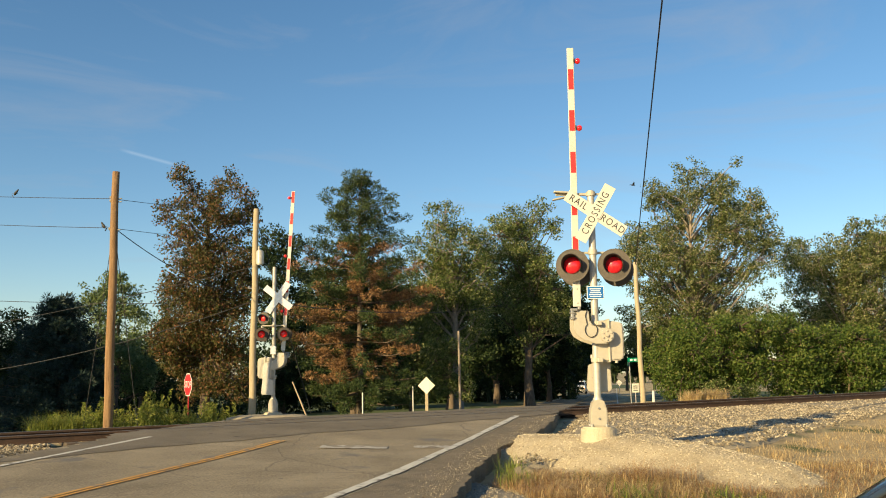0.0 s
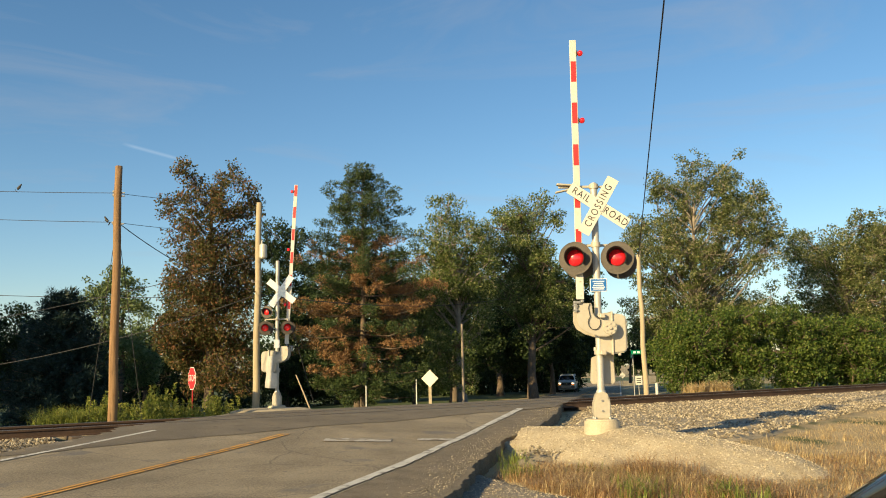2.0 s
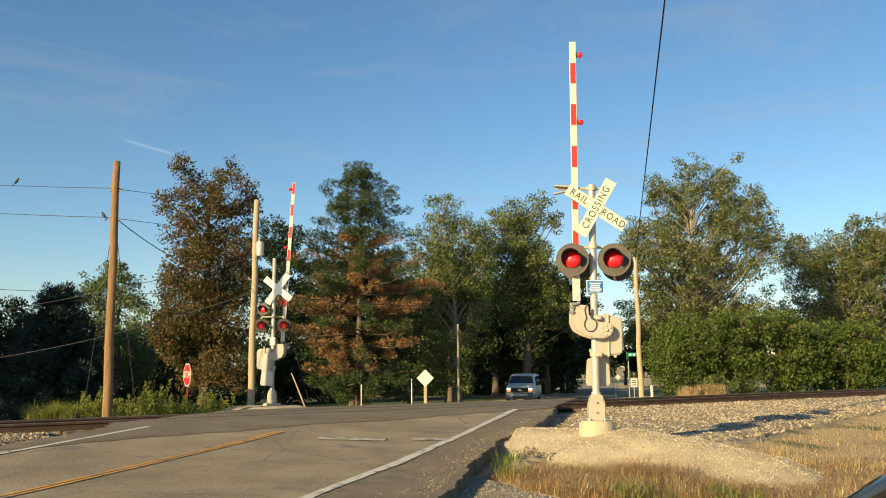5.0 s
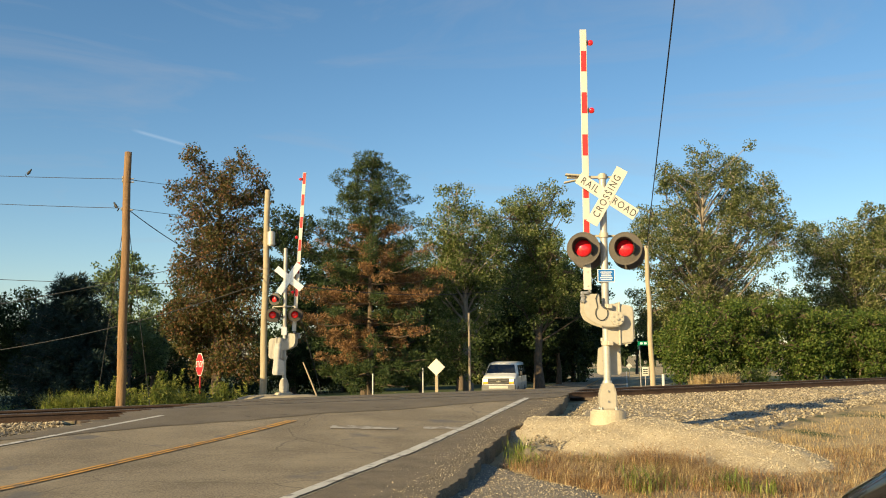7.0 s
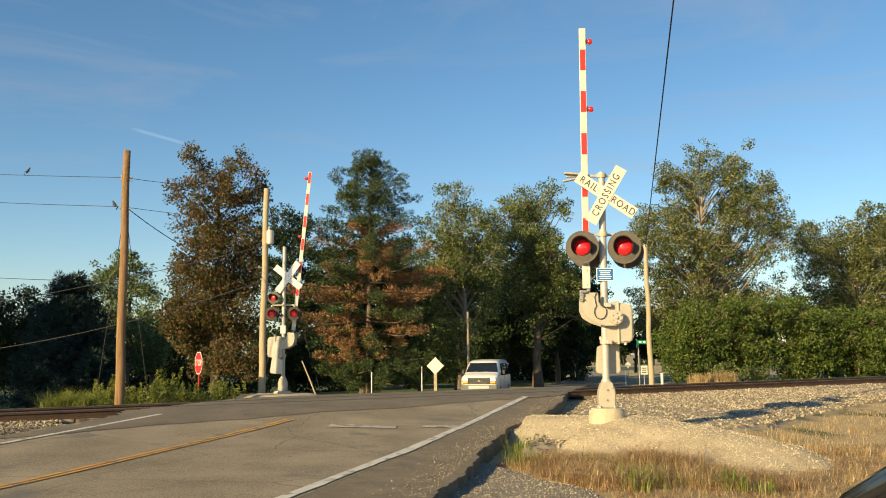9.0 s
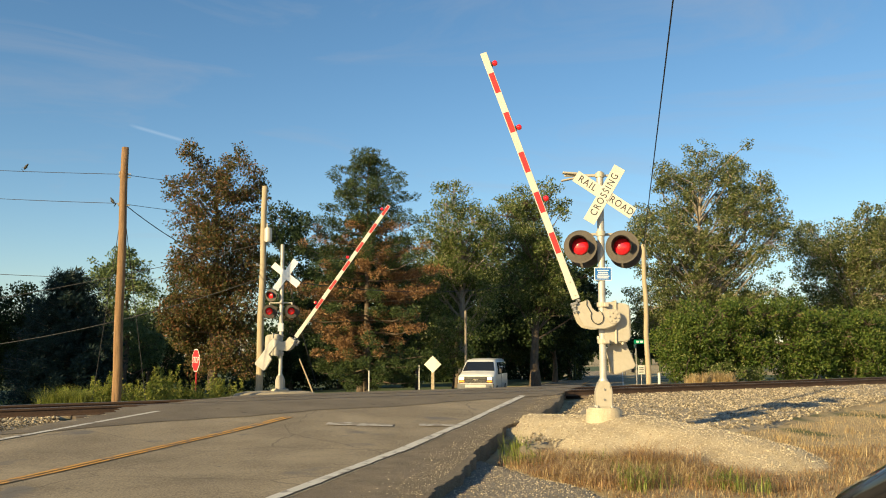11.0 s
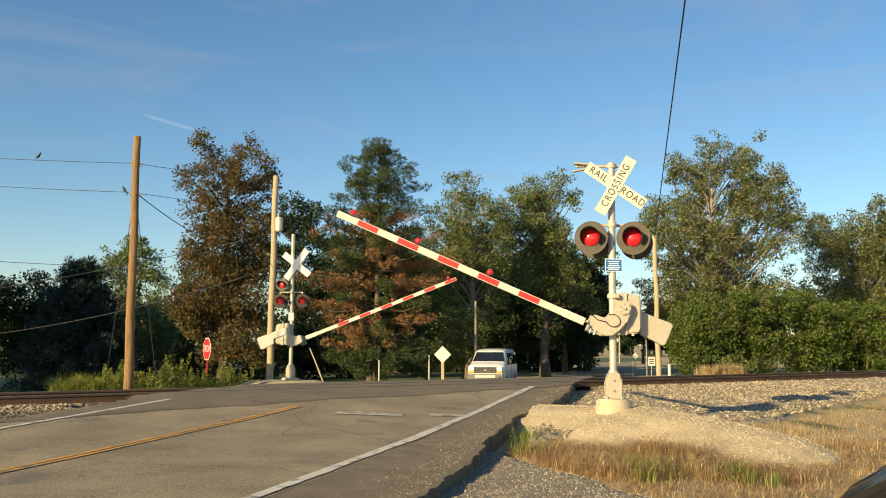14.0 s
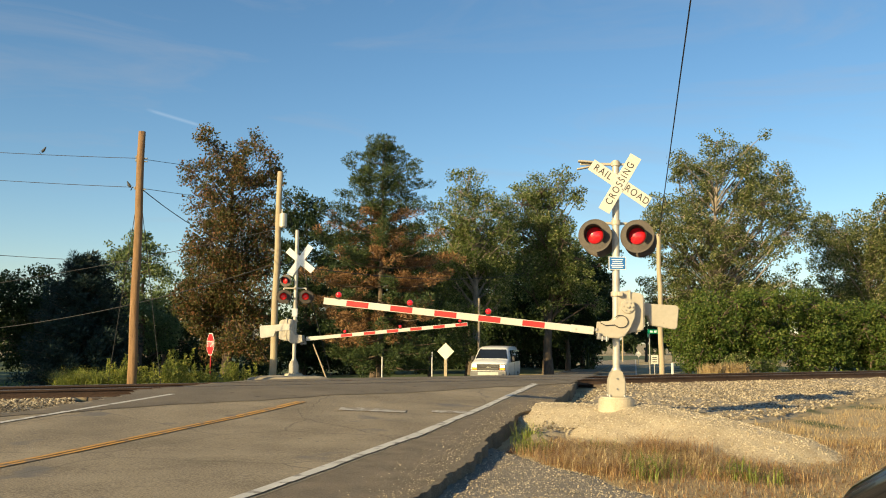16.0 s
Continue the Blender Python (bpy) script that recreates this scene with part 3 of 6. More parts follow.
def scatter_ballast():
    r = np.random.default_rng(11)
    run, off = r.uniform(6, 15, 5000), -3.33 - r.exponential(0.9, 5000)
    lx, ly = road_at(run, off)
    ok = off_track(lx, ly) > 0.2
    rock_mesh("gravel", np.stack([lx, ly, side_gravel_z(lx, ly) + 0.005], 1)[ok], r.uniform(0.010, 0.03, 5000)[ok], STONE_DARK, "loose grey stones beside the road edge, darkened for shade", "gravel", 19)
    t = np.concatenate([r.uniform(14.8, 48, 11000), r.uniform(7, 24, 12000), r.uniform(-6, 0.8, 2500)])
    s = np.concatenate([r.uniform(0.15, 5.4, 11000), r.uniform(0.15, 8.0, 12000), r.uniform(0.15, 1.8, 2500)])
    x, y = rail_xy(t, s)
    ok = (s < np.where(t < 1, 1.8, 8.0 - 0.46 * (x - 6))) & ((t < 1) | (road_off(x, y) > 4.8))
    t, s, x, y = t[ok], s[ok], x[ok], y[ok]
    z = ballast_z(t, s) + 0.005
    rock_mesh("ballast_stones", np.stack([x, y, z], 1), r.uniform(0.015, 0.045, len(t)), STONE_GREY, "loose pale and grey ballast stones", "ballast", 12)


scatter_ballast()


def scatter_mound():
    r = np.random.default_rng(15)
    x, y = r.uniform(0.6, 6.6, 42000), r.uniform(11, 19, 42000)
    z = mound_z(x, y)
    ok = z > ground_z(x, y) - 0.02
    x, y, z = x[ok], y[ok], z[ok]
    rock_mesh("limestone_chips", np.stack([x, y, z], 1), 0.006 + 0.020 * r.random(len(x)) ** 2.5, STONE_PALE, "pale limestone chips on the mound", "gravel", 16)
    run, off = r.uniform(4, 24, 6000), r.normal(0, 1, 6000)
    lip = shoulder_edge(run)
    off = lip + np.where(off < 0, off * 0.35, 0.12 + off * 0.12)
    x, y = road_at(run, off)
    rock_mesh("gravel", np.stack([x, y, np.where(off < lip - 0.05, road_z(x, y), ground_z(x, y) + 0.01)], 1), r.uniform(0.004, 0.013, len(x)), STONE_GREY, "loose stones along the broken road edge", "gravel", 17)
    x, y = r.uniform(-0.6, 2.6, 9000), r.uniform(8.4, 13.4, 9000)
    ok = (pull_off_side(x, y) < 0.05) & (road_off(x, y) > shoulder_edge(y * 0.96) + 0.05)
    x, y = x[ok], y[ok]
    rock_mesh("gravel", np.stack([x, y, shoulder_z(x, y)], 1), r.uniform(0.005, 0.018, len(x)), STONE_GREY, "loose grey gravel of the pull-off", "gravel", 18)


scatter_mound()


def railway():
    track = thing("railway_track", pose(RAIL_POINT[0], RAIL_POINT[1], 0, 0, 0, math.degrees(TRACK_TURN)), "rusty steel rails on wooden ties crossing the road", "railway track", kind="structure")
    prof = [(-0.07, 0), (0.07, 0), (0.07, 0.015), (0.012, 0.035), (0.012, 0.125), (0.036, 0.135), (0.036, 0.172), (-0.036, 0.172), (-0.036, 0.135), (-0.012, 0.125), (-0.012, 0.035), (-0.07, 0.015)]
    for y in (0, GAUGE):
        bm = bmesh.new()
        prism(bm, prof, 150, pose(25, y, RAIL_TOP_Z - 0.176, 0, 0, 90))
        part("rail", bm, RAIL_STEEL, track)
        bm = bmesh.new()
        box(bm, 150, 0.05, 0.006, pose(25, y, RAIL_TOP_Z))
        part("rail_head", bm, RAIL_TOP, track, "worn shiny running surface")
    bm = bmesh.new()
    box(bm, 0.23, 2.5, 0.17, Matrix(), 0.015, 1)
    me = bpy.data.meshes.new("tie")
    bm.to_mesh(me)
    bm.free()
    me.materials.append(TIE_WOOD)
    r = random.Random(4)
    for i in range(150):
        x = -22 + i * 0.53
        if 2.2 < x < 15:
            continue
        tie = new("tie", me)
        tie.parent = track
        tie.matrix_local = pose(x + r.uniform(-0.03, 0.03), 0.72 + r.uniform(-0.05, 0.05), 0.17, 0, 0, r.uniform(-1.5, 1.5))


railway()


# ---- crossing signals ----
PIVOT = Vector((0.165, -0.16, 1.735))


def signal_light(name, gate, x, y, z, turn, lens, k=1.0):
    """A round black backboard with a hood and a domed red lens, facing -y."""
    bm = bmesh.new()
    m = pose(x, y, z, 0, 0, turn) @ Matrix.Diagonal((k, k, k, 1))
    face = m @ pose(0, 0, 0, 90, 0, 0)
    lathe(bm, [(0.0, -0.012), (0.27, -0.012), (0.302, -0.004), (0.302, 0.008), (0.27, 0.006), (0.165, 0.012), (0.165, 0.0), (0.0, 0.0)], face, 36)
    lamp = part(name, bm, DISC_PAINT, gate, smooth=False)
    bm = bmesh.new()
    lathe(bm, [(0.0, -0.16), (0.10, -0.15), (0.155, -0.06), (0.165, -0.012)], face, 24)
    part("housing", bm, BLACK_PAINT, lamp, smooth=True)
    bm = bmesh.new()
    n = 28
    rows = []
    for i in range(n + 1):
        a = radians(-40 + 260 * i / n)
        deep = 0.10 + 0.20 * max(0.0, math.sin(a) * 0.6 + 0.4)
        for r, d in ((0.168, 0.0), (0.172, deep), (0.182, deep), (0.180, 0.0)):
            rows.append(bm.verts.new(m @ Vector((r * math.cos(a), -d, r * math.sin(a)))))
    for i in range(n):
        for k in range(3):
            bm.faces.new((rows[4 * i + k], rows[4 * i + k + 1], rows[4 * i + 4 + k + 1], rows[4 * i + 4 + k]))
    part("hood", bm, BLACK_PAINT, lamp, smooth=True)
    bm = bmesh.new()
    lathe(bm, [(0.152, 0.014), (0.145, 0.03), (0.11, 0.05), (0.06, 0.062), (0.0, 0.066)], face, 28)
    part("lens", bm, lens, lamp, "domed red lens", smooth=True)
    return lamp


def crossbuck(gate, x, y, z, tilt, front):
    for angle, text, d, long in ((-47 + tilt, "", 0.0, 1.25), (47 + tilt, "CROSSING", -0.012, 1.17)):
        bm = bmesh.new()
        m = pose(x, y + d, z, 0, -angle, 0)
        box(bm, long, 0.006, 0.225, m, 0.002, 1)
        blade = part("crossbuck_blade", bm, SIGN_WHITE if front else SIGN_BACK, gate, "reflective white crossbuck blade" if front else "bare metal back of a crossbuck blade")
        if front:
            t = m @ pose(0, -0.0045, 0, 90, 0, 0)
            if text:
                words("lettering", text, 0.185, t, INK, blade, 0.80, 1.32)
                for u in (-0.07, 0.07):
                    bm = bmesh.new()
                    cyl(bm, 0.012, 0.01, 0.012, m @ pose(u, -0.003, 0.085 if u > 0 else -0.085, 90, 0, 0), 8)
                    part("bolt", bm, GALVANISED, blade)
            else:
                for w, dx in (("RAIL", -0.37), ("ROAD", 0.37)):
                    words("lettering", w, 0.185, t @ pose(dx, 0, 0), INK, blade, 0.84, 1.22)


def crossing_gate(m, label, mast_h, front, arm_len, red_at, lamps_at, lens, light_z, turn):
    gate = thing("crossing_gate", m, label, "crossing gate", "gates of the level crossing")
    bm = bmesh.new()
    cyl(bm, 0.33, 0.31, 0.32, pose(0, 0, -0.19), 28, 0.03)
    part("foundation", bm, CONCRETE, gate, "round concrete foundation")
    bm = bmesh.new()
    o = [(-0.11, 0), (0.11, 0), (0.15, 0.05), (0.15, 0.30), (0.12, 0.36), (0.12, 0.42), (0.06, 0.47), (-0.06, 0.47), (-0.12, 0.42), (-0.12, 0.36), (-0.15, 0.30), (-0.15, 0.05)]
    prism(bm, o, 0.22, pose(0, 0, 0.13), 0.018)
    base = part("mast_base", bm, CASTING, gate, "cast mast base with scalloped doors")
    for z in (0.27, 0.45):
        bm = bmesh.new()
        cyl(bm, 0.02, 0.016, 0.02, pose(0, -0.11, z, 90, 0, 0), 10)
        part("bolt", bm, GALVANISED, base)
    for x in (-0.13, 0.13):
        for y in (-0.1, 0.1):
            bm = bmesh.new()
            cyl(bm, 0.03, 0.03, 0.05, pose(x, y, 0.12), 8)
            part("anchor_nut", bm, GALVANISED, base)
    bm = bmesh.new()
    cyl(bm, 0.065, 0.065, mast_h - 0.55, pose(0, 0, 0.55), 24)
    cyl(bm, 0.072, 0.055, 0.05, pose(0, 0, mast_h), 24, 0.01)
    cyl(bm, 0.09, 0.08, 0.06, pose(0, 0, 0.58), 20, 0.01)
    part("mast", bm, ALUMINIUM, gate, "painted aluminium mast", smooth=False)
    # lights on their crossarm
    bm = bmesh.new()
    box(bm, 0.80, 0.05, 0.045, pose(0, 0.10, light_z + 0.30), 0.012)
    cyl(bm, 0.085, 0.085, 0.09, pose(0, 0, light_z + 0.255), 16)
    for x in (-0.39, 0.39):
        cyl(bm, 0.03, 0.03, 0.32, pose(x, 0.12, light_z - 0.02), 10)
        box(bm, 0.05, 0.16, 0.05, pose(x, 0.06, light_z), 0.01)
    part("crossarm", bm, CASTING, gate, "crossarm that holds the flashing lights")
    for x in (-0.40, 0.36) if front else (-0.385, 0.39):
        signal_light("signal_light", gate, x, -0.14, light_z + (0.04 if front else 0.0), turn, lens, 1.0 if front else 0.78)
    crossbuck(gate, 0.05 if front else -0.15, -0.15 if front else 0.10, 3.97 if front else 4.08, 13 if front else -8, front)
    if front:
        bm = bmesh.new()
        box(bm, 0.58, 0.05, 0.05, pose(-0.36, 0.02, 4.36), 0.012)
        cyl(bm, 0.085, 0.085, 0.08, pose(0, 0, 4.32), 16)
        box(bm, 0.34, 0.12, 0.035, pose(-0.52, -0.02, 4.39, 0, 4, 0), 0.012)
        box(bm, 0.30, 0.10, 0.03, pose(-0.56, 0.03, 4.29, 0, -12, 0), 0.012)
        box(bm, 0.34, 0.04, 0.04, pose(0.18, 0.02, 4.36), 0.01)
        part("top_bracket", bm, CASTING, gate, "cast bracket at the mast top")
        for x in (-0.40, 0.36):
            signal_light("signal_light", gate, x + 0.17, 0.42, light_z + 0.01, 180 + turn, lens)
            bm = bmesh.new()
            box(bm, 0.05, 0.34, 0.05, pose(x + 0.06, 0.24, light_z, 0, 0, turn), 0.01)
            part("lamp_bracket", bm, BLACK_PAINT, gate)
        bm = bmesh.new()
        box(bm, 0.31, 0.006, 0.235, pose(0.01, -0.085, 2.52), 0.002, 1)
        plate = part("notice_plate", bm, WHITE_BAR, gate, "blue and white emergency notice")
        bm = bmesh.new()
        box(bm, 0.285, 0.004, 0.21, pose(0.01, -0.0905, 2.52))
        part("notice_field", bm, BLUE_SIGN, plate, "blue field of the notice")
        for z, w in ((2.585, 0.21), (2.55, 0.17), (2.515, 0.19), (2.48, 0.23), (2.447, 0.2)):
            bm = bmesh.new()
            box(bm, w, 0.003, 0.016, pose(0.01, -0.094, z))
            part("lettering_bar", bm, WHITE_BAR, plate)
    else:
        signal_light("signal_light", gate, 0.33, 0.16, light_z + 0.56, 165, LENS_FAR, 0.72)
        for x in (-0.385, 0.39):
            signal_light("signal_light", gate, x, 0.20, light_z, 180 + 14, LENS_FAR, 0.78)
        bm = bmesh.new()
        box(bm, 0.20, 0.01, 0.28, pose(0, 0.075, 2.25), 0.003, 1)
        part("notice_plate", bm, SIGN_BACK, gate, "bare back of a small notice")
    # mechanism
    bm = bmesh.new()
    prism(bm, [(0.0, 1.28), (0.10, 1.26), (0.46, 1.30), (0.50, 1.36), (0.50, 1.90), (0.46, 1.98), (0.14, 2.02), (0.0, 2.0)], 0.34, pose(0, 0.10, 0), 0.025)
    mech = part("gate_mechanism", bm, CASTING, gate, "gate mechanism housing")
    bm = bmesh.new()
    box(bm, 0.035, 0.40, 0.78, pose(0.23, 0.10, 1.65), 0.01)
    part("housing_seam", bm, CASTING, mech)
    for z in (1.30, 1.96):
        bm = bmesh.new()
        cyl(bm, 0.095, 0.095, 0.09, pose(0, 0, z - 0.04), 18, 0.01)
        box(bm, 0.10, 0.22, 0.08, pose(0.05, -0.06, z), 0.015)
        part("clamp", bm, CASTING, mech, "mast clamp")
    for x, z in ((0.1, 1.25), (0.36, 1.27), (-0.08, 1.36)):
        bm = bmesh.new()
        cyl(bm, 0.03, 0.025, 0.06, pose(x, -0.02, z - 0.02), 10)
        part("bolt", bm, CASTING, mech)
    # arm with its fork, weights and lamps; drawn lying flat towards -x, origin at the pivot
    bm = bmesh.new()
    v = 0.49 if front else 0.455
    box(bm, arm_len - 0.55, 0.03, 0.125, pose(-(arm_len + 0.55) / 2, 0.12, -v), 0.006)
    arm = part("gate_arm", bm, ARM_WHITE, gate, "striped gate arm")
    for u0, u1 in red_at:
        bm = bmesh.new()
        box(bm, u1 - u0, 0.038, 0.098, pose(-(u0 + u1) / 2, 0.12, -v), 0.001, 1)
        part("stripe", bm, ARM_RED, arm, "red reflective stripe")
    for u in lamps_at:
        bm = bmesh.new()
        cyl(bm, 0.035, 0.03, 0.06, pose(-u, 0.12, -v + 0.055), 12)
        box(bm, 0.10, 0.07, 0.02, pose(-u, 0.12, -v + 0.07), 0.006)
        lamp = part("arm_lamp", bm, BLACK_PAINT, arm, "red lamp on the gate arm")
        bm = bmesh.new()
        lathe(bm, [(0.0, -0.055), (0.045, -0.045), (0.055, 0.0), (0.045, 0.04), (0.0, 0.055)], pose(-u, 0.12, -v + 0.135, 90, 0, 0), 18)
        part("lens", bm, LENS_LIT, lamp, "red lamp lens", smooth=True)
    bm = bmesh.new()
    o = [(-0.145, -0.145), (-0.18, -0.24), (-0.26, -0.295), (-0.445, -0.31), (-0.445, -0.55), (-0.31, -0.585), (-0.12, -0.585), (0.0, -0.53), (0.09, -0.38), (0.15, -0.19), (0.15, -0.02), (0.12, 0.09), (0.05, 0.14), (-0.05, 0.14), (-0.12, 0.08)]
    prism(bm, o, 0.05, pose(0, -0.04, 0), 0.012)
    fork = part("arm_fork", bm, CASTING, arm, "curved cast fork of the gate arm")
    bm = bmesh.new()
    prism(bm, o, 0.04, pose(0, 0.42, 0), 0.01)
    part("arm_fork", bm, CASTING, arm, "curved cast fork of the gate arm")
    bm = bmesh.new()
    cyl(bm, 0.125, 0.12, 0.03, pose(0, -0.065, 0, 90, 0, 0), 28, 0.006)
    for i in range(6):
        cyl(bm, 0.016, 0.014, 0.02, pose(0.08 * math.cos(i * 1.047), -0.095, 0.08 * math.sin(i * 1.047), 90, 0, 0), 8)
    cyl(bm, 0.03, 0.026, 0.035, pose(0, -0.095, 0, 90, 0, 0), 12)
    part("hub", bm, CASTING, arm, "bolted round hub")
    bm = bmesh.new()
    box(bm, 0.05, 0.26, 0.05, pose(-0.49, 0.10, -0.47), 0.01)
    box(bm, 0.15, 0.12, 0.05, pose(-0.36, -0.05, -0.61), 0.008)
    box(bm, 0.05, 0.14, 0.12, pose(-0.46, -0.05, -0.58), 0.008)
    for x in (-0.40, -0.32):
        cyl(bm, 0.016, 0.016, 0.09, pose(x, -0.10, -0.66), 8)
    part("arm_clamp", bm, GALVANISED, arm, "bolted clamp that grips the gate arm")
    for y, w in ((0.34, CASTING), (0.44, CASTING if front else ALUMINIUM)):
        bm = bmesh.new()
        prism(bm, [(-0.10, 0.10), (-0.08, -0.12), (0.45, -0.10), (0.52, -0.27), (0.96, -0.30), (1.0, -0.26), (1.0, 0.10), (0.96, 0.14), (0.52, 0.12), (0.10, 0.14)], 0.05, pose(0, y, 0), 0.012)
        part("counterweight", bm, w, arm, "flat counterweight plate")
    loop = [(-0.46, -0.08, -0.34), (-0.36, -0.085, -0.38)] + [(-0.10 + 0.13 * math.cos(radians(g)), -0.085, -0.28 + 0.11 * math.sin(radians(g))) for g in range(-140, 151, 24)]
    tube("cable", loop, 0.007, CABLE, arm, "black lamp cable", 6)
    bm = bmesh.new()
    box(bm, 0.42, 0.045, 0.14, pose(-0.74, 0.12, -v), 0.008)
    for q in (-0.86, -0.60):
        cyl(bm, 0.014, 0.012, 0.02, pose(q, 0.098, -v, 90, 0, 0), 8)
    part("arm_sleeve", bm, ARM_WHITE, arm, "bolted metal sleeve round the arm's foot")
    arm.location = PIVOT
    return gate, arm


NEAR_FOOT, FAR_FOOT = (2.715, 15.5, 0.40), (-5.96, 29.8, 0.19)
near_gate, near_arm = crossing_gate(pose(*NEAR_FOOT, 0, 0.6, 0), "railroad crossing gate with white crossbuck, red lights and striped arm", 4.38, True, 5.45,
                                    [(u, u + 0.40) for u in (1.42, 2.22, 3.02, 3.825, 4.63)], (2.45, 3.88, 5.19), LENS_RED, 2.97, -16)
far_gate, far_arm = crossing_gate(pose(*FAR_FOOT, 0, 0, 180), "railroad crossing gate seen from behind with striped arm beyond the rails", 5.12, False, 6.2,
                                  [(u, u + 0.40) for u in (1.75, 2.56, 3.37, 4.19, 5.0, 5.78)], (1.9, 3.85, 5.95), LENS_RED, 2.80, 6)


def spin(angle):
    """The gate arm's pose at that angle above the level."""
    return pose(PIVOT.x, PIVOT.y, PIVOT.z, 0, angle, 0)


# ---- poles, wires and signs ----
def utility_pole(foot, top, r0, r1, wood, label):
    pole = thing("utility_pole", pose(*foot), label, "utility pole")
    t = Vector(top) - Vector(foot)
    n = 8
    pts = [t * (i / n) + Vector((0.02 * math.sin(i * 1.7), 0.02 * math.cos(i * 2.1), 0)) * (0 < i < n) - Vector((0, 0, 0.4)) * (i == 0) for i in range(n + 1)]
    v, f = tube_arrays(pts, [r0 + (r1 - r0) * i / n for i in range(n + 1)], 14)
    k = len(v)
    v.append(Vector(t) + Vector((0, 0, 0.02)))
    f = [tuple(q) for q in f]
    me = bpy.data.meshes.new("post")
    me.from_pydata([tuple(p) for p in v], [], f + [(k - 14 + i, k - 14 + (i + 1) % 14, k) for i in range(14)])
    put("post", me, wood, pole, smooth=True)
    return pole


pole_a = utility_pole((-9.77, 25, 0.05), (-9.80, 25, 7.72), 0.14, 0.105, POLE_WOOD, "brown weathered wooden utility pole beside the track")
pole_b = utility_pole((-6.88, 30.6, 0.1), (-6.80, 30.6, 7.62), 0.125, 0.10, POLE_PALE, "pale wooden utility pole with a transformer can")
pole_c = utility_pole((7.97, 35, 0.0), (7.95, 35, 5.94), 0.11, 0.085, POLE_PALE, "short pale leaning wooden pole behind the track")
for pole, z, n in ((pole_a, 6.85, 2), (pole_a, 5.9, 1), (pole_b, 4.6, 1)):
    bm = bmesh.new()
    for i in range(n):
        cyl(bm, 0.02, 0.02, 0.34, pose(-0.17, 0, z - 0.1 * i, 0, 90, 0), 8)
        lathe(bm, [(0.0, 0.0), (0.035, 0.01), (0.045, 0.05), (0.03, 0.08), (0.0, 0.09)], pose(-0.16, 0, z - 0.1 * i), 10)
    part("insulator", bm, GALVANISED, pole, "bolt with an insulator")
bm = bmesh.new()
cyl(bm, 0.14, 0.14, 0.52, pose(0.24, -0.05, 5.45), 20, 0.03)
cyl(bm, 0.025, 0.02, 0.16, pose(0.20, -0.05, 5.97), 8)
box(bm, 0.16, 0.08, 0.06, pose(0.10, 0, 5.75))
part("transformer", bm, ALUMINIUM, pole_b, "grey transformer can")


def wire(a, b, drop, r, label, n=16):
    ob = tube("wire", sag(a, b, drop, n), r, CABLE, None, label, 5)
    return tagged(ob, category="wire")


wire((7.95, 35, 5.85), (-1.14, -12, 10.36), 0.0, 0.016, "black overhead cable running to the short pole", 30)
wire((-9.78, 25, 6.0), (-6.85, 30.6, 4.35), 0.35, 0.014, "slack black service cable between the poles")
for a, b, c in (((-20.53, 29.00, 8.22), (-9.90, 25.00, 6.90), (-11.90, 46.00, 10.68)), ((-20.45, 29.00, 7.26), (-9.90, 25.00, 6.01), (-11.87, 46.00, 9.04))):
    wire(a, b, 0.05, 0.009, "thin overhead line wire")
    wire(b, c, 0.05, 0.009, "thin overhead line wire")
wire((-29.51, 50.00, 6.48), (-14.56, 46.00, 5.59), 0.1, 0.018, "thin overhead line wire")
wire((-18.27, 30.60, 1.67), (-6.85, 30.6, 4.25), 0.35, 0.016, "slack pale service cable")
wire((-30, 36, 2.6), (-6.85, 30.6, 5.5), 0.4, 0.012, "slack black service cable")
wire((-6.82, 30.6, 4.25), (4.15, 60.00, 6.27), 0.5, 0.016, "slack pale service cable")
wire((-6.8, 30.6, 7.3), (-4.9, 31.4, 0.2), 0.02, 0.012, "steel guy wire of the pole")
wire((-9.8, 25, 6.1), (-9.0, 25.3, 0.1), 0.02, 0.010, "steel guy wire of the pole")
wire((-9.8, 25, 6.1), (-10.6, 25.3, 0.1), 0.02, 0.010, "steel guy wire of the pole")


def guy_guard():
    g = thing("guy_guard", pose(-5.15, 29.9, 0.1), "pale slanting plastic guard of a guy wire", "guy guard")
    tube("sleeve", [(0.35, 0, 0.0), (0.1, 0, 0.62), (-0.17, 0, 1.25)], [0.03, 0.028, 0.022], POLE_PALE, g)


guy_guard()


def marker_post(x, y, z, h, r, material, label):
    p = thing("marker_post", pose(x, y, z), label, "marker post")
    bm = bmesh.new()
    cyl(bm, r, r * 0.9, h + 0.3, pose(0, 0, -0.3), 12, r * 0.2)
    part("post", bm, material, p)


marker_post(8.05, 33.5, 0.0, 0.72, 0.06, SIGN_WHITE, "short white marker post beside the track")
marker_post(-9.95, 25.6, 0.05, 1.3, 0.05, SIGN_WHITE, "white marker post behind the pole")
marker_post(-4.05, 42, -0.4, 1.1, 0.035, SIGN_WHITE, "slim white marker post at the wood edge")
marker_post(-1.75, 46, -0.5, 1.4, 0.035, SIGN_WHITE, "slim white marker post at the wood edge")
marker_post(0.82, 50, -1.05, 5.05, 0.075, BARK_PALE, "slim grey weathered post at the wood edge")


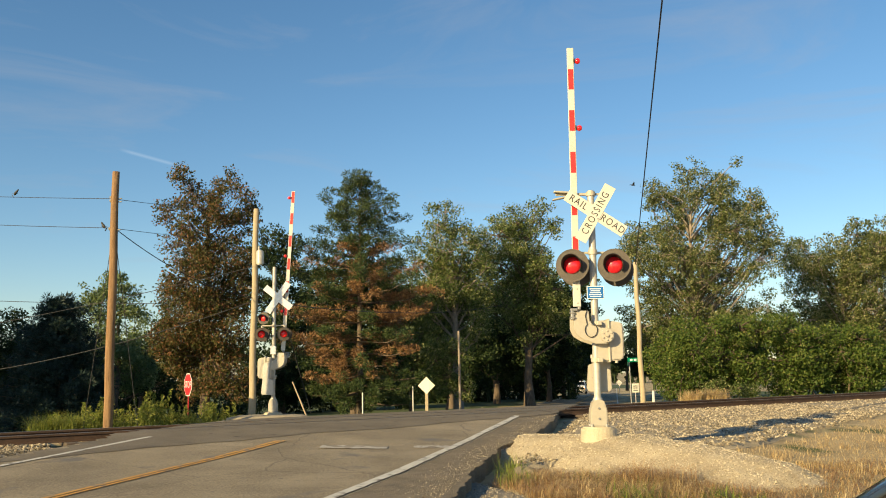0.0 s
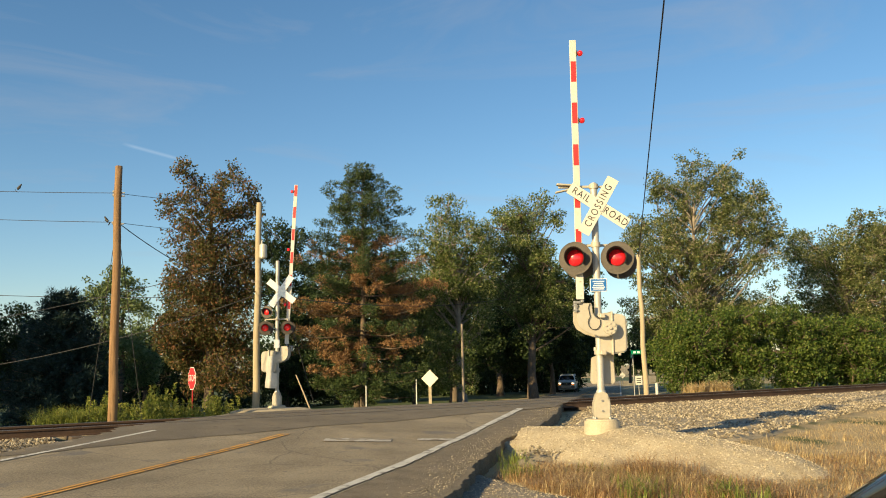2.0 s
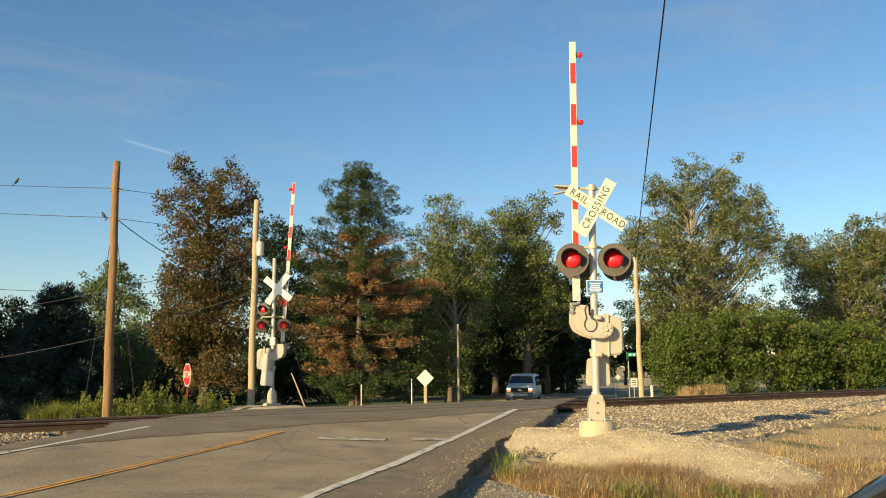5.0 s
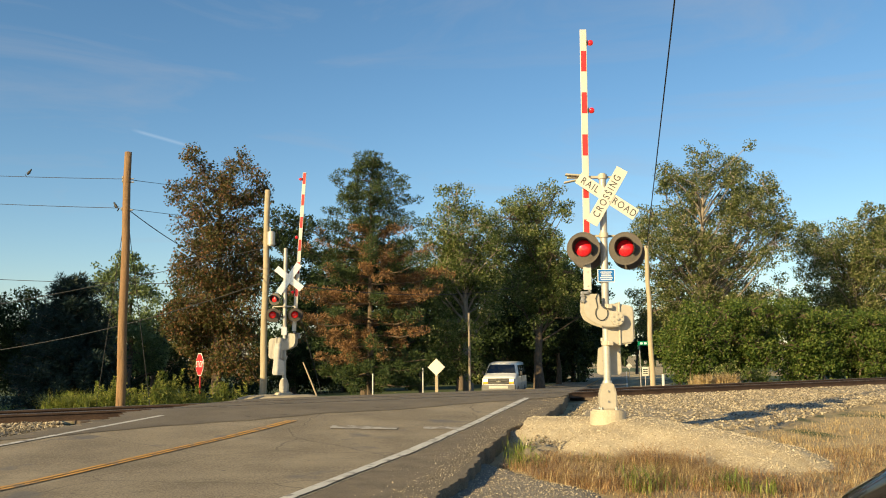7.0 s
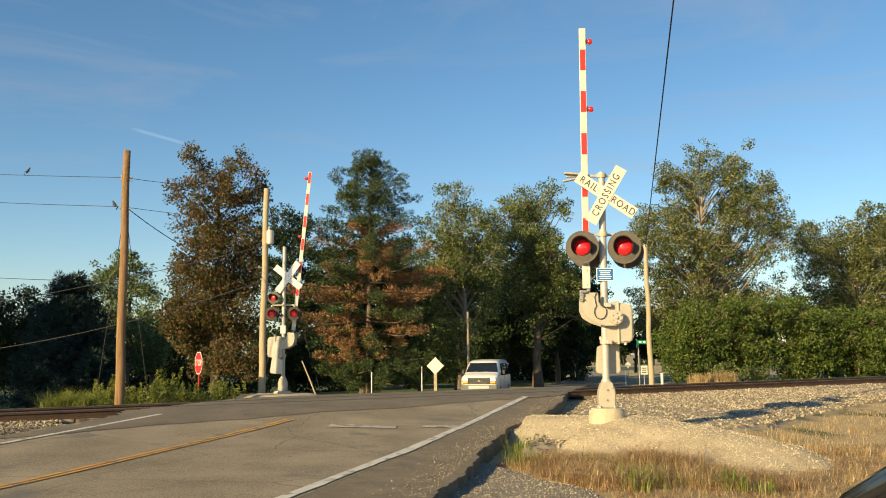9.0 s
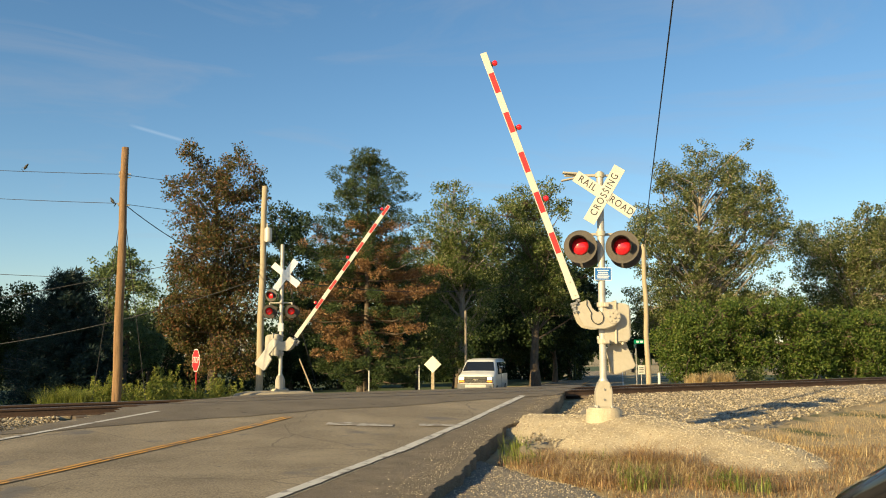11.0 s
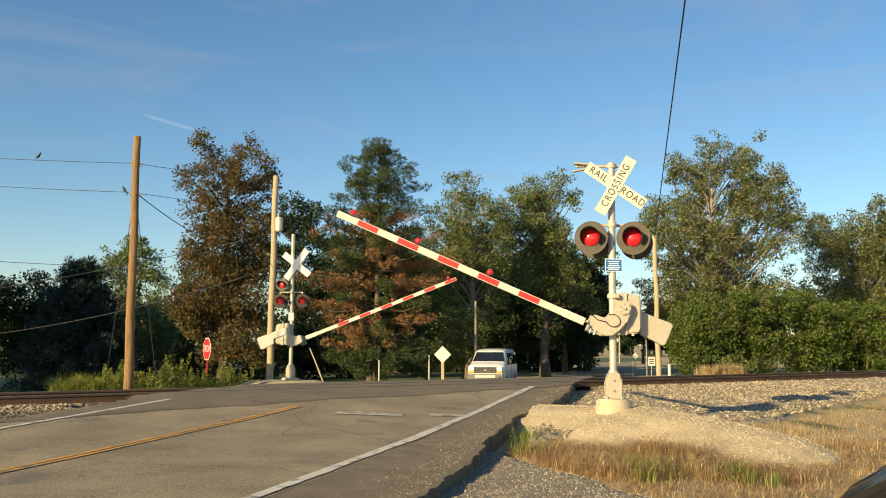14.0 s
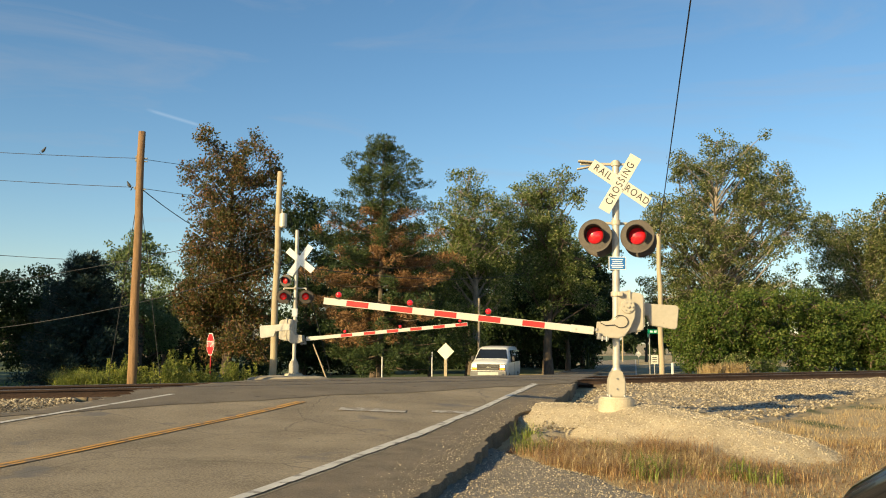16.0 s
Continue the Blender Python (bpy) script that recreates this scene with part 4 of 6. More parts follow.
def stop_sign():
    s = thing("stop_sign", pose(-8.52, 28.5, 0.0, 0, 0, -55), "red octagonal stop sign turned aside on a red post", "stop sign")
    bm = bmesh.new()
    box(bm, 0.05, 0.03, 1.4, pose(0, 0.02, 0.55), 0.004)
    part("post", bm, POST_RED, s)
    for r, y, m, name in ((0.40, -0.005, WHITE_BAR, "sign_border"), (0.372, -0.010, STOP_RED, "sign_face")):
        bm = bmesh.new()
        prism(bm, [(r * math.cos(radians(22.5 + 45 * i)), r * math.sin(radians(22.5 + 45 * i))) for i in range(8)], 0.006, pose(0, y, 1.32))
        face = part(name, bm, m, s)
    words("lettering", "STOP", 0.30, pose(0, -0.0145, 1.32, 90, 0, 0), WHITE_BAR, face, 0.85)


stop_sign()


def diamond_sign():
    s = thing("warning_sign", pose(-0.93, 42, -0.45, 0, 0, -6), "blank pale diamond sign on a wooden post", "road sign")
    bm = bmesh.new()
    prism(bm, [(0, -0.42), (0.42, 0), (0, 0.42), (-0.42, 0)], 0.008, pose(0, -0.06, 1.43), 0.002)
    part("sign_plate", bm, SIGN_YELLOW, s)
    bm = bmesh.new()
    box(bm, 0.15, 0.11, 1.6, pose(0, 0, 0.6), 0.01)
    part("post", bm, POLE_PALE, s)


diamond_sign()


def street_sign():
    s = thing("street_sign", pose(11.15, 52, -0.8), "green street name sign on a slim metal post", "street sign")
    bm = bmesh.new()
    cyl(bm, 0.035, 0.035, 3.3, pose(0, 0, -0.3), 10)
    part("post", bm, GALVANISED, s)
    for m in (pose(0.35, -0.02, 2.95, 0, 0, 8), pose(-0.05, 0.0, 2.72, 0, 0, 70)):
        bm = bmesh.new()
        box(bm, 0.95, 0.01, 0.24, m, 0.002, 1)
        plate = part("name_plate", bm, GREEN_SIGN, s)
        for x in (-0.25, 0.0, 0.25):
            bm = bmesh.new()
            box(bm, 0.16, 0.014, 0.12, m @ pose(x, 0, 0))
            part("lettering_bar", bm, WHITE_BAR, plate)


street_sign()


def small_sign():
    s = thing("road_sign", pose(12.75, 58, -1.0), "small white rectangular road sign on a post", "road sign")
    bm = bmesh.new()
    cyl(bm, 0.03, 0.03, 1.9, pose(0, 0, -0.3), 8)
    part("post", bm, GALVANISED, s)
    bm = bmesh.new()
    box(bm, 0.45, 0.008, 0.6, pose(0, -0.04, 1.35), 0.002, 1)
    plate = part("sign_plate", bm, SIGN_WHITE, s)
    for z in (1.48, 1.35, 1.2):
        bm = bmesh.new()
        box(bm, 0.3, 0.004, 0.06, pose(0, -0.047, z))
        part("lettering_bar", bm, INK, plate)


small_sign()


def far_things():
    for x, y, h in ((30.2, 165, 7.5), (33.5, 190, 8.0)):
        p = utility_pole((x, y, -3.0), (x + 0.1, y, h - 3.0), 0.16, 0.12, POLE_PALE, "distant pale utility pole along the far road")
        bm = bmesh.new()
        box(bm, 2.0, 0.12, 0.12, pose(0, -0.15, h - 0.5))
        part("crossarm", bm, POLE_WOOD, p)
    s = thing("warning_sign", pose(28.2, 140, -2.8), "distant pale diamond sign beside the far road", "road sign")
    bm = bmesh.new()
    prism(bm, [(0, -0.5), (0.5, 0), (0, 0.5), (-0.5, 0)], 0.01, pose(0, -0.06, 2.4))
    part("sign_plate", bm, SIGN_WHITE, s)
    bm = bmesh.new()
    box(bm, 0.08, 0.08, 2.4, pose(0, 0, 1.0))
    part("post", bm, GALVANISED, s)


far_things()


def bird(m, label, flying):
    b = thing("bird", m, label, "bird")
    bm = bmesh.new()
    lathe(bm, [(0.0, -0.11), (0.03, -0.08), (0.045, -0.02), (0.04, 0.04), (0.025, 0.08), (0.03, 0.10), (0.018, 0.13), (0.0, 0.15)], pose(0, 0, 0, 0, 90 if flying else 35, 0), 10)
    part("body", bm, BLACK_PAINT, b, smooth=True)
    bm = bmesh.new()
    box(bm, 0.12, 0.04, 0.008, pose(-0.14 if flying else -0.10, 0, -0.0 if flying else -0.12, 0, 0 if flying else 55, 0), 0.002, 1)
    part("tail", bm, BLACK_PAINT, b)
    for s in (-1, 1):
        bm = bmesh.new()
        q = [(0.07, 0.03), (0.03, 0.19), (-0.04, 0.31), (-0.05, 0.17), (-0.05, 0.03)] if flying else [(0.05, 0.035), (0.0, 0.05), (-0.10, 0.045), (-0.06, 0.03)]
        lo = [bm.verts.new((x, s * y, y * 0.35 if flying else -0.3 * abs(x) - 0.01)) for x, y in q]
        hi = [bm.verts.new(v.co + Vector((0, 0, 0.01))) for v in lo]
        bm.faces.new(hi), bm.faces.new(lo[::-1])
        for i in range(len(q)):
            j = (i + 1) % len(q)
            bm.faces.new((lo[i], lo[j], hi[j], hi[i]))
        bmesh.ops.recalc_face_normals(bm, faces=bm.faces)
        part("wing", bm, BLACK_PAINT, b)
    return b


bird(pose(-14.58, 28.5, 7.93), "small dark bird perched on the overhead wire", False)
bird(pose(-10.2, 25.2, 6.12, 0, 0, 160), "small dark bird perched beside the pole", False)
flyer = bird(pose(10.32, 45, 11.42), "dark bird flying past with spread wings", True)


# ---- plants ----
def blades(n, base, length, width, lean, r, curl=0.4):
    """Tapered grass blades of three joints; base (n, 3)."""
    a = r.uniform(0, 6.3, n)
    d = np.stack([np.cos(a), np.sin(a), np.zeros(n)], 1)
    w = np.stack([-d[:, 1], d[:, 0], np.zeros(n)], 1) * (width * r.uniform(0.6, 1.2, n))[:, None] / 2
    ln = (length * r.uniform(0.5, 1.2, n))[:, None]
    le = (lean * r.uniform(0.2, 1.3, n))[:, None]
    up = np.array((0, 0, 1.0))
    p1 = base + (d * le * 0.35 + up) * ln * 0.5
    p2 = base + (d * le * (1 + curl) + up * (1 - 0.3 * le)) * ln
    v = np.stack([base - w, base + w, p1 + w * 0.8, p1 - w * 0.8, p2], 1)
    q = (np.arange(n) * 5)[:, None]
    tri = np.concatenate([q + np.array((0, 1, 2)), q + np.array((0, 2, 3)), q + np.array((3, 2, 4))])
    return v.reshape(-1, 3), tri


def leaf_arrays(centres, size, r, droop=0.3, narrow=0.6):
    """A folded four-cornered leaf at each centre."""
    n = len(centres)
    a = r.normal(size=(n, 3))
    a[:, 2] -= droop
    a /= np.linalg.norm(a, axis=1)[:, None]
    b = np.cross(a, r.normal(size=(n, 3)))
    b /= np.linalg.norm(b, axis=1)[:, None] + 1e-9
    c = np.cross(a, b)
    s = (size * r.uniform(0.6, 1.3, n))[:, None]
    v = np.stack([centres - a * s * 0.5, centres + b * s * narrow * 0.5 + c * s * 0.12, centres + a * s * 0.5, centres - b * s * narrow * 0.5 + c * s * 0.12], 1)
    q = (np.arange(n) * 4)[:, None]
    return v.reshape(-1, 3), np.concatenate([q + np.array((0, 1, 2)), q + np.array((0, 2, 3))])


def ball(n, r):
    d = r.normal(size=(n, 3))
    return d / np.linalg.norm(d, axis=1)[:, None]


def joined(chunks):
    v, f, k = [], [], 0
    for a, b in chunks:
        v.append(np.asarray([tuple(p) for p in a]) if isinstance(a, list) else a)
        f.append(np.asarray(b) + k)
        k += len(a)
    return np.concatenate(v), np.concatenate(f)


def between(lobes, r):
    """Smaller masses that close the hollows between neighbouring ones and break up the outline."""
    more = []
    for i, (x, z, q) in enumerate(lobes):
        for x2, z2, q2 in lobes[:i]:
            if math.hypot(x - x2, z - z2) < 1.15 * (q + q2):
                more.append(((x + x2) / 2 + r.normal(0, 0.15), (z + z2) / 2 + r.normal(0, 0.15), 0.5 * (q + q2) * r.uniform(0.55, 0.8)))
        a = r.uniform(0, 6.3)
        more.append((x + math.cos(a) * q * 0.7, z + math.sin(a) * q * 0.6, q * r.uniform(0.35, 0.5)))
    return more


def broadleaf(name, foot, lobes, leaf, leaf_size, density, label, seed, bark=None, trunk_r=0.25, fork=0.35, clump=0.55, category="tree", fill=0.5, trunk=True, mingle=False):
    """lobes: (dx, dz, radius) of the crown's masses about the foot. Limbs reach each mass, twigs its clumps."""
    r = np.random.default_rng(seed)
    tree = thing(name, pose(*foot), label, category)
    chunks, pts = [], []
    lobes = list(lobes) + between(lobes, r) if mingle else lobes
    top = max(z + q for _, z, q in lobes)
    lean = np.mean([x for x, z, q in lobes]) * 0.5
    spine = [Vector((lean * (i / 6) ** 1.5 + r.normal(0, 0.08) * (i > 0), r.normal(0, 0.08) * (i > 0), top * 0.82 * i / 6 - 0.15)) for i in range(7)]
    spread = max(abs(x) + q for x, z, q in lobes)
    if trunk:
        chunks.append(tube_arrays(spine, [trunk_r * (1.25 if i == 0 else 1) * (1 - 0.85 * i / 6) for i in range(7)], 9))
    for x, z, q in lobes:
        deep = math.sqrt(max(spread ** 2 - x ** 2, 0.2)) * 0.5
        c = np.array((x, r.uniform(-1, 1) * deep, z))
        if trunk:
            h = max(top * fork * r.uniform(0.6, 1.1), z - abs(x) * 0.9 - q)
            k = min(max(h / (top * 0.82) * 6, 0), 5.9)
            s = spine[int(k)].lerp(spine[int(k) + 1], k - int(k))
            m = s.lerp(Vector(c), 0.5) + Vector(r.normal(0, 0.2, 3)) - Vector((0, 0, 0.1 * q))
            w = trunk_r * 0.30 * (1 - 0.6 * h / top)
            chunks.append(tube_arrays([s, m, Vector(c)], [w, w * 0.65, w * 0.3], 6))
        m = max(4, int(9.0 * (q / clump) ** 2 * fill))
        rad = q * r.uniform(0.25, 1.05, m) ** 0.6
        cl = c + ball(m, r) * rad[:, None] * np.array((1, 1, 0.9))
        for p in cl[::2] if trunk else ():
            mid = Vector(c).lerp(Vector(p), 0.5) + Vector(r.normal(0, 0.1, 3))
            chunks.append(tube_arrays([Vector(c), mid, Vector(p)], [0.035, 0.025, 0.012], 4))
        cr = clump * r.uniform(0.6, 1.3, m)
        per = np.maximum(6, (2.4 * density * cr ** 2).astype(int))
        for p, g, k in zip(cl, cr, per):
            pts.append(p + ball(k, r) * (g * r.uniform(0.1, 1, k) ** 0.5)[:, None] * np.array((1, 1, 0.75)))
    if trunk:
        v, f = joined(chunks)
        arrays("trunk", v, f, bark or BARK, tree, smooth=True)
    v, f = leaf_arrays(np.concatenate(pts), leaf_size, r)
    arrays("crown", v, f, leaf, tree)
    return tree


def conifer(name, foot, height, radius, label, seed, green, brown=None, brown_band=(0, 0), whorls=22, arms=7, tuft=0.5, per_tuft=46, needle=0.34, bare=0.06, trunk_r=0.22, profile=((0, 1), (1, 0)), narrow=0.17, wild=0.25, spacing=1.6):
    """Whorls of drooping limbs with tufts of needles along them; in brown_band part of the tufts are dead."""
    r = np.random.default_rng(seed)
    tree = thing(name, pose(*foot), label, "tree")
    spine = [Vector((r.normal(0, 0.04), r.normal(0, 0.04), height * i / 8 - 0.15)) for i in range(9)]
    chunks = [tube_arrays(spine, [trunk_r * (1 - 0.94 * i / 8) for i in range(9)], 9)]
    pts = {0: [], 1: []}
    for w in range(whorls):
        u = bare + (1 - bare) * (w + r.uniform(-0.3, 0.3)) / whorls
        reach = float(np.interp(u, [p for p, _ in profile], [q for _, q in profile])) * radius
        for k in range(arms):
            a = 2.4 * w + 6.283 * k / arms + r.uniform(-0.3, 0.3)
            ln = reach * r.uniform(0.8 - wild, 0.95 + wild)
            rise = -0.12 + 0.55 * u
            tip = Vector((math.cos(a) * ln, math.sin(a) * ln, height * u + rise * ln))
            root = Vector((0, 0, height * u))
            mid = root.lerp(tip, 0.55) - Vector((0, 0, 0.06 * ln))
            chunks.append(tube_arrays([root, mid, tip], [0.05 * (1 - u) + 0.015, 0.03 * (1 - u) + 0.01, 0.008], 5))
            dead_limb = r.random() < 0.55
            count = max(2, int(ln / tuft * spacing))
            for j in range(count):
                g = (0.35 + 0.65 * (j + r.random()) / count)
                p = np.array(root.lerp(tip, g)) + r.normal(0, 0.27 * tuft, 3)
                dead = brown is not None and brown_band[0] < u < brown_band[1] and (dead_limb if r.random() < 0.8 else r.random() < 0.5)
                pts[int(dead)].append(p)
    v, f = joined(chunks)
    arrays("trunk", v, f, BARK, tree, smooth=True)
    for k, m, lab in ((0, green, ""), (1, brown, "dead brown needles")):
        if pts[k]:
            c = np.repeat(np.array(pts[k]), per_tuft, 0)
            d = ball(len(c), r)
            d[:, 2] = d[:, 2] * 0.8 + 0.2
            p = c + d * (tuft * 0.60 * r.uniform(0.1, 1, len(c)) ** 0.4)[:, None]
            way = d * 0.7 + ball(len(c), r) * 0.7
            w = np.cross(way, ball(len(c), r)) * (needle * narrow)
            s = (needle * r.uniform(0.6, 1.2, len(c)))[:, None]
            v = np.stack([p - w, p + w, p + way * s], 1).reshape(-1, 3)
            arrays("crown", v, np.arange(len(v)).reshape(-1, 3), m, tree, lab)
    return tree


broadleaf("tree", (-12.85, 46.00, -0.19), [(-1.3, 12.6, 0.8), (0.7, 12.8, 0.8), (2.1, 11.7, 0.7), (-2.0, 10.8, 0.8), (-0.1, 10.9, 1.2), (1.6, 10.1, 1.1), (-1.3, 9.0, 1.1), (0.8, 8.6, 1.3), (-0.7, 6.9, 1.5), (-2.0, 6.3, 0.9), (1.5, 6.4, 1.3), (-0.6, 4.8, 1.6), (-1.8, 3.9, 1.0), (1.2, 4.1, 1.5), (-0.9, 2.6, 1.2), (1.3, 2.1, 1.3), (-1.9, 2.5, 0.7), (2.0, 7.9, 0.8), (-0.4, 1.1, 0.9), (2.0, 1.1, 0.9)],
          LEAF_RED, 0.15, 78, "tall sparse tree with leaves turning reddish brown", 21, clump=0.42, fill=0.58, trunk_r=0.24, mingle=True)
broadleaf("tree", (-23.65, 62.00, -1.33), [(-0.4, 9.9, 0.9), (-1.3, 9.1, 1.1), (0.9, 9.0, 1.0), (-2.0, 7.8, 1.0), (-0.1, 7.5, 1.6), (1.6, 7.4, 0.9), (-0.9, 5.9, 1.4), (1.0, 5.4, 1.4), (-1.6, 4.2, 1.6), (0.7, 3.4, 1.8)],
          LEAF_LIGHT, 0.21, 69, "round-topped light green tree behind the dark spruce", 22, clump=0.7, fill=0.6, trunk_r=0.25)
broadleaf("tree", (-14.18, 75.00, -1.72), [(-0.9, 15.1, 1.3), (0.6, 14.6, 1.3), (-1.9, 13.9, 1.4), (-0.1, 12.6, 2.0), (1.6, 12.5, 1.5), (-1.8, 10.6, 2.0), (1.2, 10.0, 2.0), (-1.1, 7.1, 2.5), (1.4, 6.6, 2.5), (-0.5, 3.6, 2.5), (1.9, 3.1, 2.5)],
          LEAF_DARK, 0.24, 60, "deep green tree behind the utility pole", 23, clump=0.8, fill=0.6)
broadleaf("tree", (0.88, 60.00, -1.04), [(-0.7, 13.9, 1.2), (-1.5, 12.3, 1.4), (0.7, 11.8, 1.5), (-2.0, 10.2, 1.4), (-0.2, 9.4, 1.8), (1.7, 8.9, 1.7), (-1.3, 7.4, 1.7), (0.9, 6.8, 1.7), (-0.6, 5.0, 1.3), (1.6, 5.4, 1.2), (-2.5, 8.2, 1.0), (2.0, 11.8, 0.9)],
          LEAF_COTTON, 0.17, 62, "cottonwood with pale limbs and glossy green leaves", 24, bark=BARK_PALE, clump=0.52, fill=0.38, trunk_r=0.33, mingle=True)
# dark bark instead of the pale one: the trunk's shade is in its colour
broadleaf("tree", (6.48, 66.00, -1.31), [(-1.5, 14.8, 1.4), (0.6, 15.0, 1.4), (2.0, 14.2, 0.9), (-2.2, 13.2, 1.5), (-0.0, 12.5, 1.9), (1.4, 11.5, 1.3), (-2.0, 10.8, 1.9), (0.3, 9.4, 2.1), (2.3, 9.2, 1.3), (-1.6, 7.8, 2.0), (1.1, 7.1, 1.8), (2.5, 7.3, 1.1), (-0.5, 5.9, 1.2), (-3.2, 11.2, 1.1), (3.2, 5.6, 0.9)],
          LEAF_COTTON, 0.18, 62, "broad cottonwood with limbs darkened for shade and glossy green leaves", 25, bark=BARK, clump=0.55, fill=0.38, trunk_r=0.36, mingle=True)
broadleaf("tree", (0.02, 52.00, -0.69), [(-0.6, 3.0, 0.8), (0.6, 3.5, 0.9), (0.0, 1.9, 1.1), (-1.0, 1.3, 0.8), (1.0, 1.3, 0.9), (-0.3, 4.3, 0.6)],
          LEAF_COTTON, 0.16, 90, "young leafy tree beside the warning sign", 26, clump=0.45, fill=0.6, trunk_r=0.08)
broadleaf("tree", (21.84, 75.00, -1.29), [(-0.5, 19.8, 1.3), (2.0, 20.0, 1.0), (4.2, 20.0, 1.3), (-2.3, 18.1, 1.6), (0.9, 17.7, 2.1), (3.9, 17.5, 2.1), (6.1, 16.8, 1.0), (-3.3, 15.6, 1.7), (-0.4, 14.5, 2.4), (3.2, 14.4, 2.4), (6.7, 15.3, 1.5), (-4.6, 13.1, 1.7), (-1.5, 12.0, 2.3), (2.1, 11.4, 2.3), (5.5, 12.1, 1.9), (-5.2, 10.1, 1.4), (-2.2, 9.0, 2.2), (1.4, 8.4, 2.4), (4.2, 8.9, 1.5), (-4.8, 7.5, 1.3), (-1.4, 6.0, 2.2), (7.2, 13.3, 1.0), (2.1, 5.4, 2.2), (-5.5, 13.1, 1.0), (-3.9, 5.5, 2.0), (-0.0, 3.5, 2.0), (4.6, 5.9, 2.2), (6.7, 8.3, 1.3)],
          LEAF_RIGHT, 0.20, 54, "large poplar with pale limbs and an airy crown", 27, bark=BARK_PALE, clump=0.6, fill=0.35, trunk_r=0.45, mingle=True)
broadleaf("tree", (40.85, 88.00, -1.95), [(-2.7, 16.2, 1.7), (0.1, 16.4, 1.7), (3.7, 16.8, 1.7), (5.4, 15.6, 1.6), (-4.7, 15.1, 1.4), (-3.5, 13.4, 2.1), (-0.0, 12.8, 2.7), (3.5, 12.7, 2.7), (-4.4, 9.9, 1.5), (-1.5, 9.2, 2.7), (2.5, 8.6, 3.0), (6.2, 10.8, 2.7), (7.2, 15.0, 2.4), (-2.3, 6.3, 2.9), (2.8, 5.7, 2.9), (9.4, 13.7, 3.5), (8.9, 8.4, 3.5), (-5.2, 6.4, 2.6), (-0.2, 4.0, 2.6), (5.2, 6.2, 2.9), (-6.3, 8.2, 1.7), (-1.7, 13.9, 2.3), (1.9, 15.1, 2.4)],
          LEAF_RIGHT, 0.23, 42, "spreading green trees behind the hedge", 28, bark=BARK_PALE, clump=0.7, fill=0.30, trunk_r=0.4, mingle=True)
broadleaf("hedge_bush", (12.15, 47.00, -0.22), [(-0.0, 3.4, 0.7), (0.8, 3.7, 1.1), (-0.3, 2.2, 0.8), (0.3, 2.2, 1.4), (1.4, 2.8, 1.4), (-0.2, 0.9, 0.8), (1.0, 1.0, 1.2)],
          LEAF_HEDGE, 0.15, 88, "dense green bush of the hedge along the track", 31, clump=0.42, fill=0.5, trunk_r=0.07, category="bush", mingle=True)
broadleaf("hedge_bush", (15.54, 48.00, -0.32), [(-0.7, 3.8, 1.1), (0.6, 4.1, 1.1), (1.7, 3.8, 1.1), (-0.3, 2.6, 1.5), (1.3, 2.2, 1.5), (-0.7, 1.0, 1.2), (0.8, 0.8, 1.3)],
          LEAF_HEDGE, 0.15, 88, "dense green bush of the hedge along the track", 32, clump=0.42, fill=0.5, trunk_r=0.07, category="bush", mingle=True)
broadleaf("hedge_bush", (19.22, 49.00, -0.42), [(-0.7, 3.9, 1.2), (0.6, 4.0, 1.2), (1.9, 3.5, 1.2), (-0.3, 2.3, 1.5), (1.5, 2.1, 1.5), (-0.3, 0.9, 1.3), (1.3, 0.8, 1.3)],
          LEAF_HEDGE, 0.15, 88, "dense green bush of the hedge along the track", 33, clump=0.42, fill=0.5, trunk_r=0.07, category="bush", mingle=True)
broadleaf("hedge_bush", (23.20, 50.00, -0.53), [(-0.7, 3.7, 1.2), (0.6, 3.5, 1.3), (1.6, 3.0, 1.2), (-0.5, 2.0, 1.5), (1.3, 1.8, 1.5), (-0.3, 0.9, 1.2), (1.4, 0.7, 1.1)],
          LEAF_HEDGE, 0.15, 88, "dense green bush of the hedge along the track", 34, clump=0.42, fill=0.5, trunk_r=0.07, category="bush", mingle=True)
broadleaf("hedge_bush", (27.52, 52.00, -0.67), [(-0.6, 2.9, 1.2), (0.7, 3.4, 1.4), (1.7, 3.1, 1.4), (-0.2, 1.6, 1.5), (1.5, 1.5, 1.6)],
          LEAF_HEDGE, 0.15, 88, "dense green bush of the hedge along the track", 35, clump=0.42, fill=0.5, trunk_r=0.07, category="bush", mingle=True)
broadleaf("low_bush", (14.39, 44.00, -0.17), [(-1.1, 0.6, 0.4), (-0.4, 0.8, 0.5), (0.5, 0.7, 0.5), (1.2, 0.5, 0.3)],
          LEAF_COTTON, 0.11, 135, "low olive green scrub in front of the hedge", 36, clump=0.35, fill=0.8, trunk_r=0.04, category="bush")
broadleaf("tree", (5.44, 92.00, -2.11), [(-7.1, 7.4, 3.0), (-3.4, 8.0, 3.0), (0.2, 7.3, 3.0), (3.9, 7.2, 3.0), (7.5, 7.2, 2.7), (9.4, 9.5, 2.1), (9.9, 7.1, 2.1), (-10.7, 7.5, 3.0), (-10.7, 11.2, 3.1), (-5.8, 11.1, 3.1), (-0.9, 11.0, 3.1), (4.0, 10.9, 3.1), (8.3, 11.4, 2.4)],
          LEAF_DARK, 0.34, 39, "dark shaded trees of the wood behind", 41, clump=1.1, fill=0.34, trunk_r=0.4)
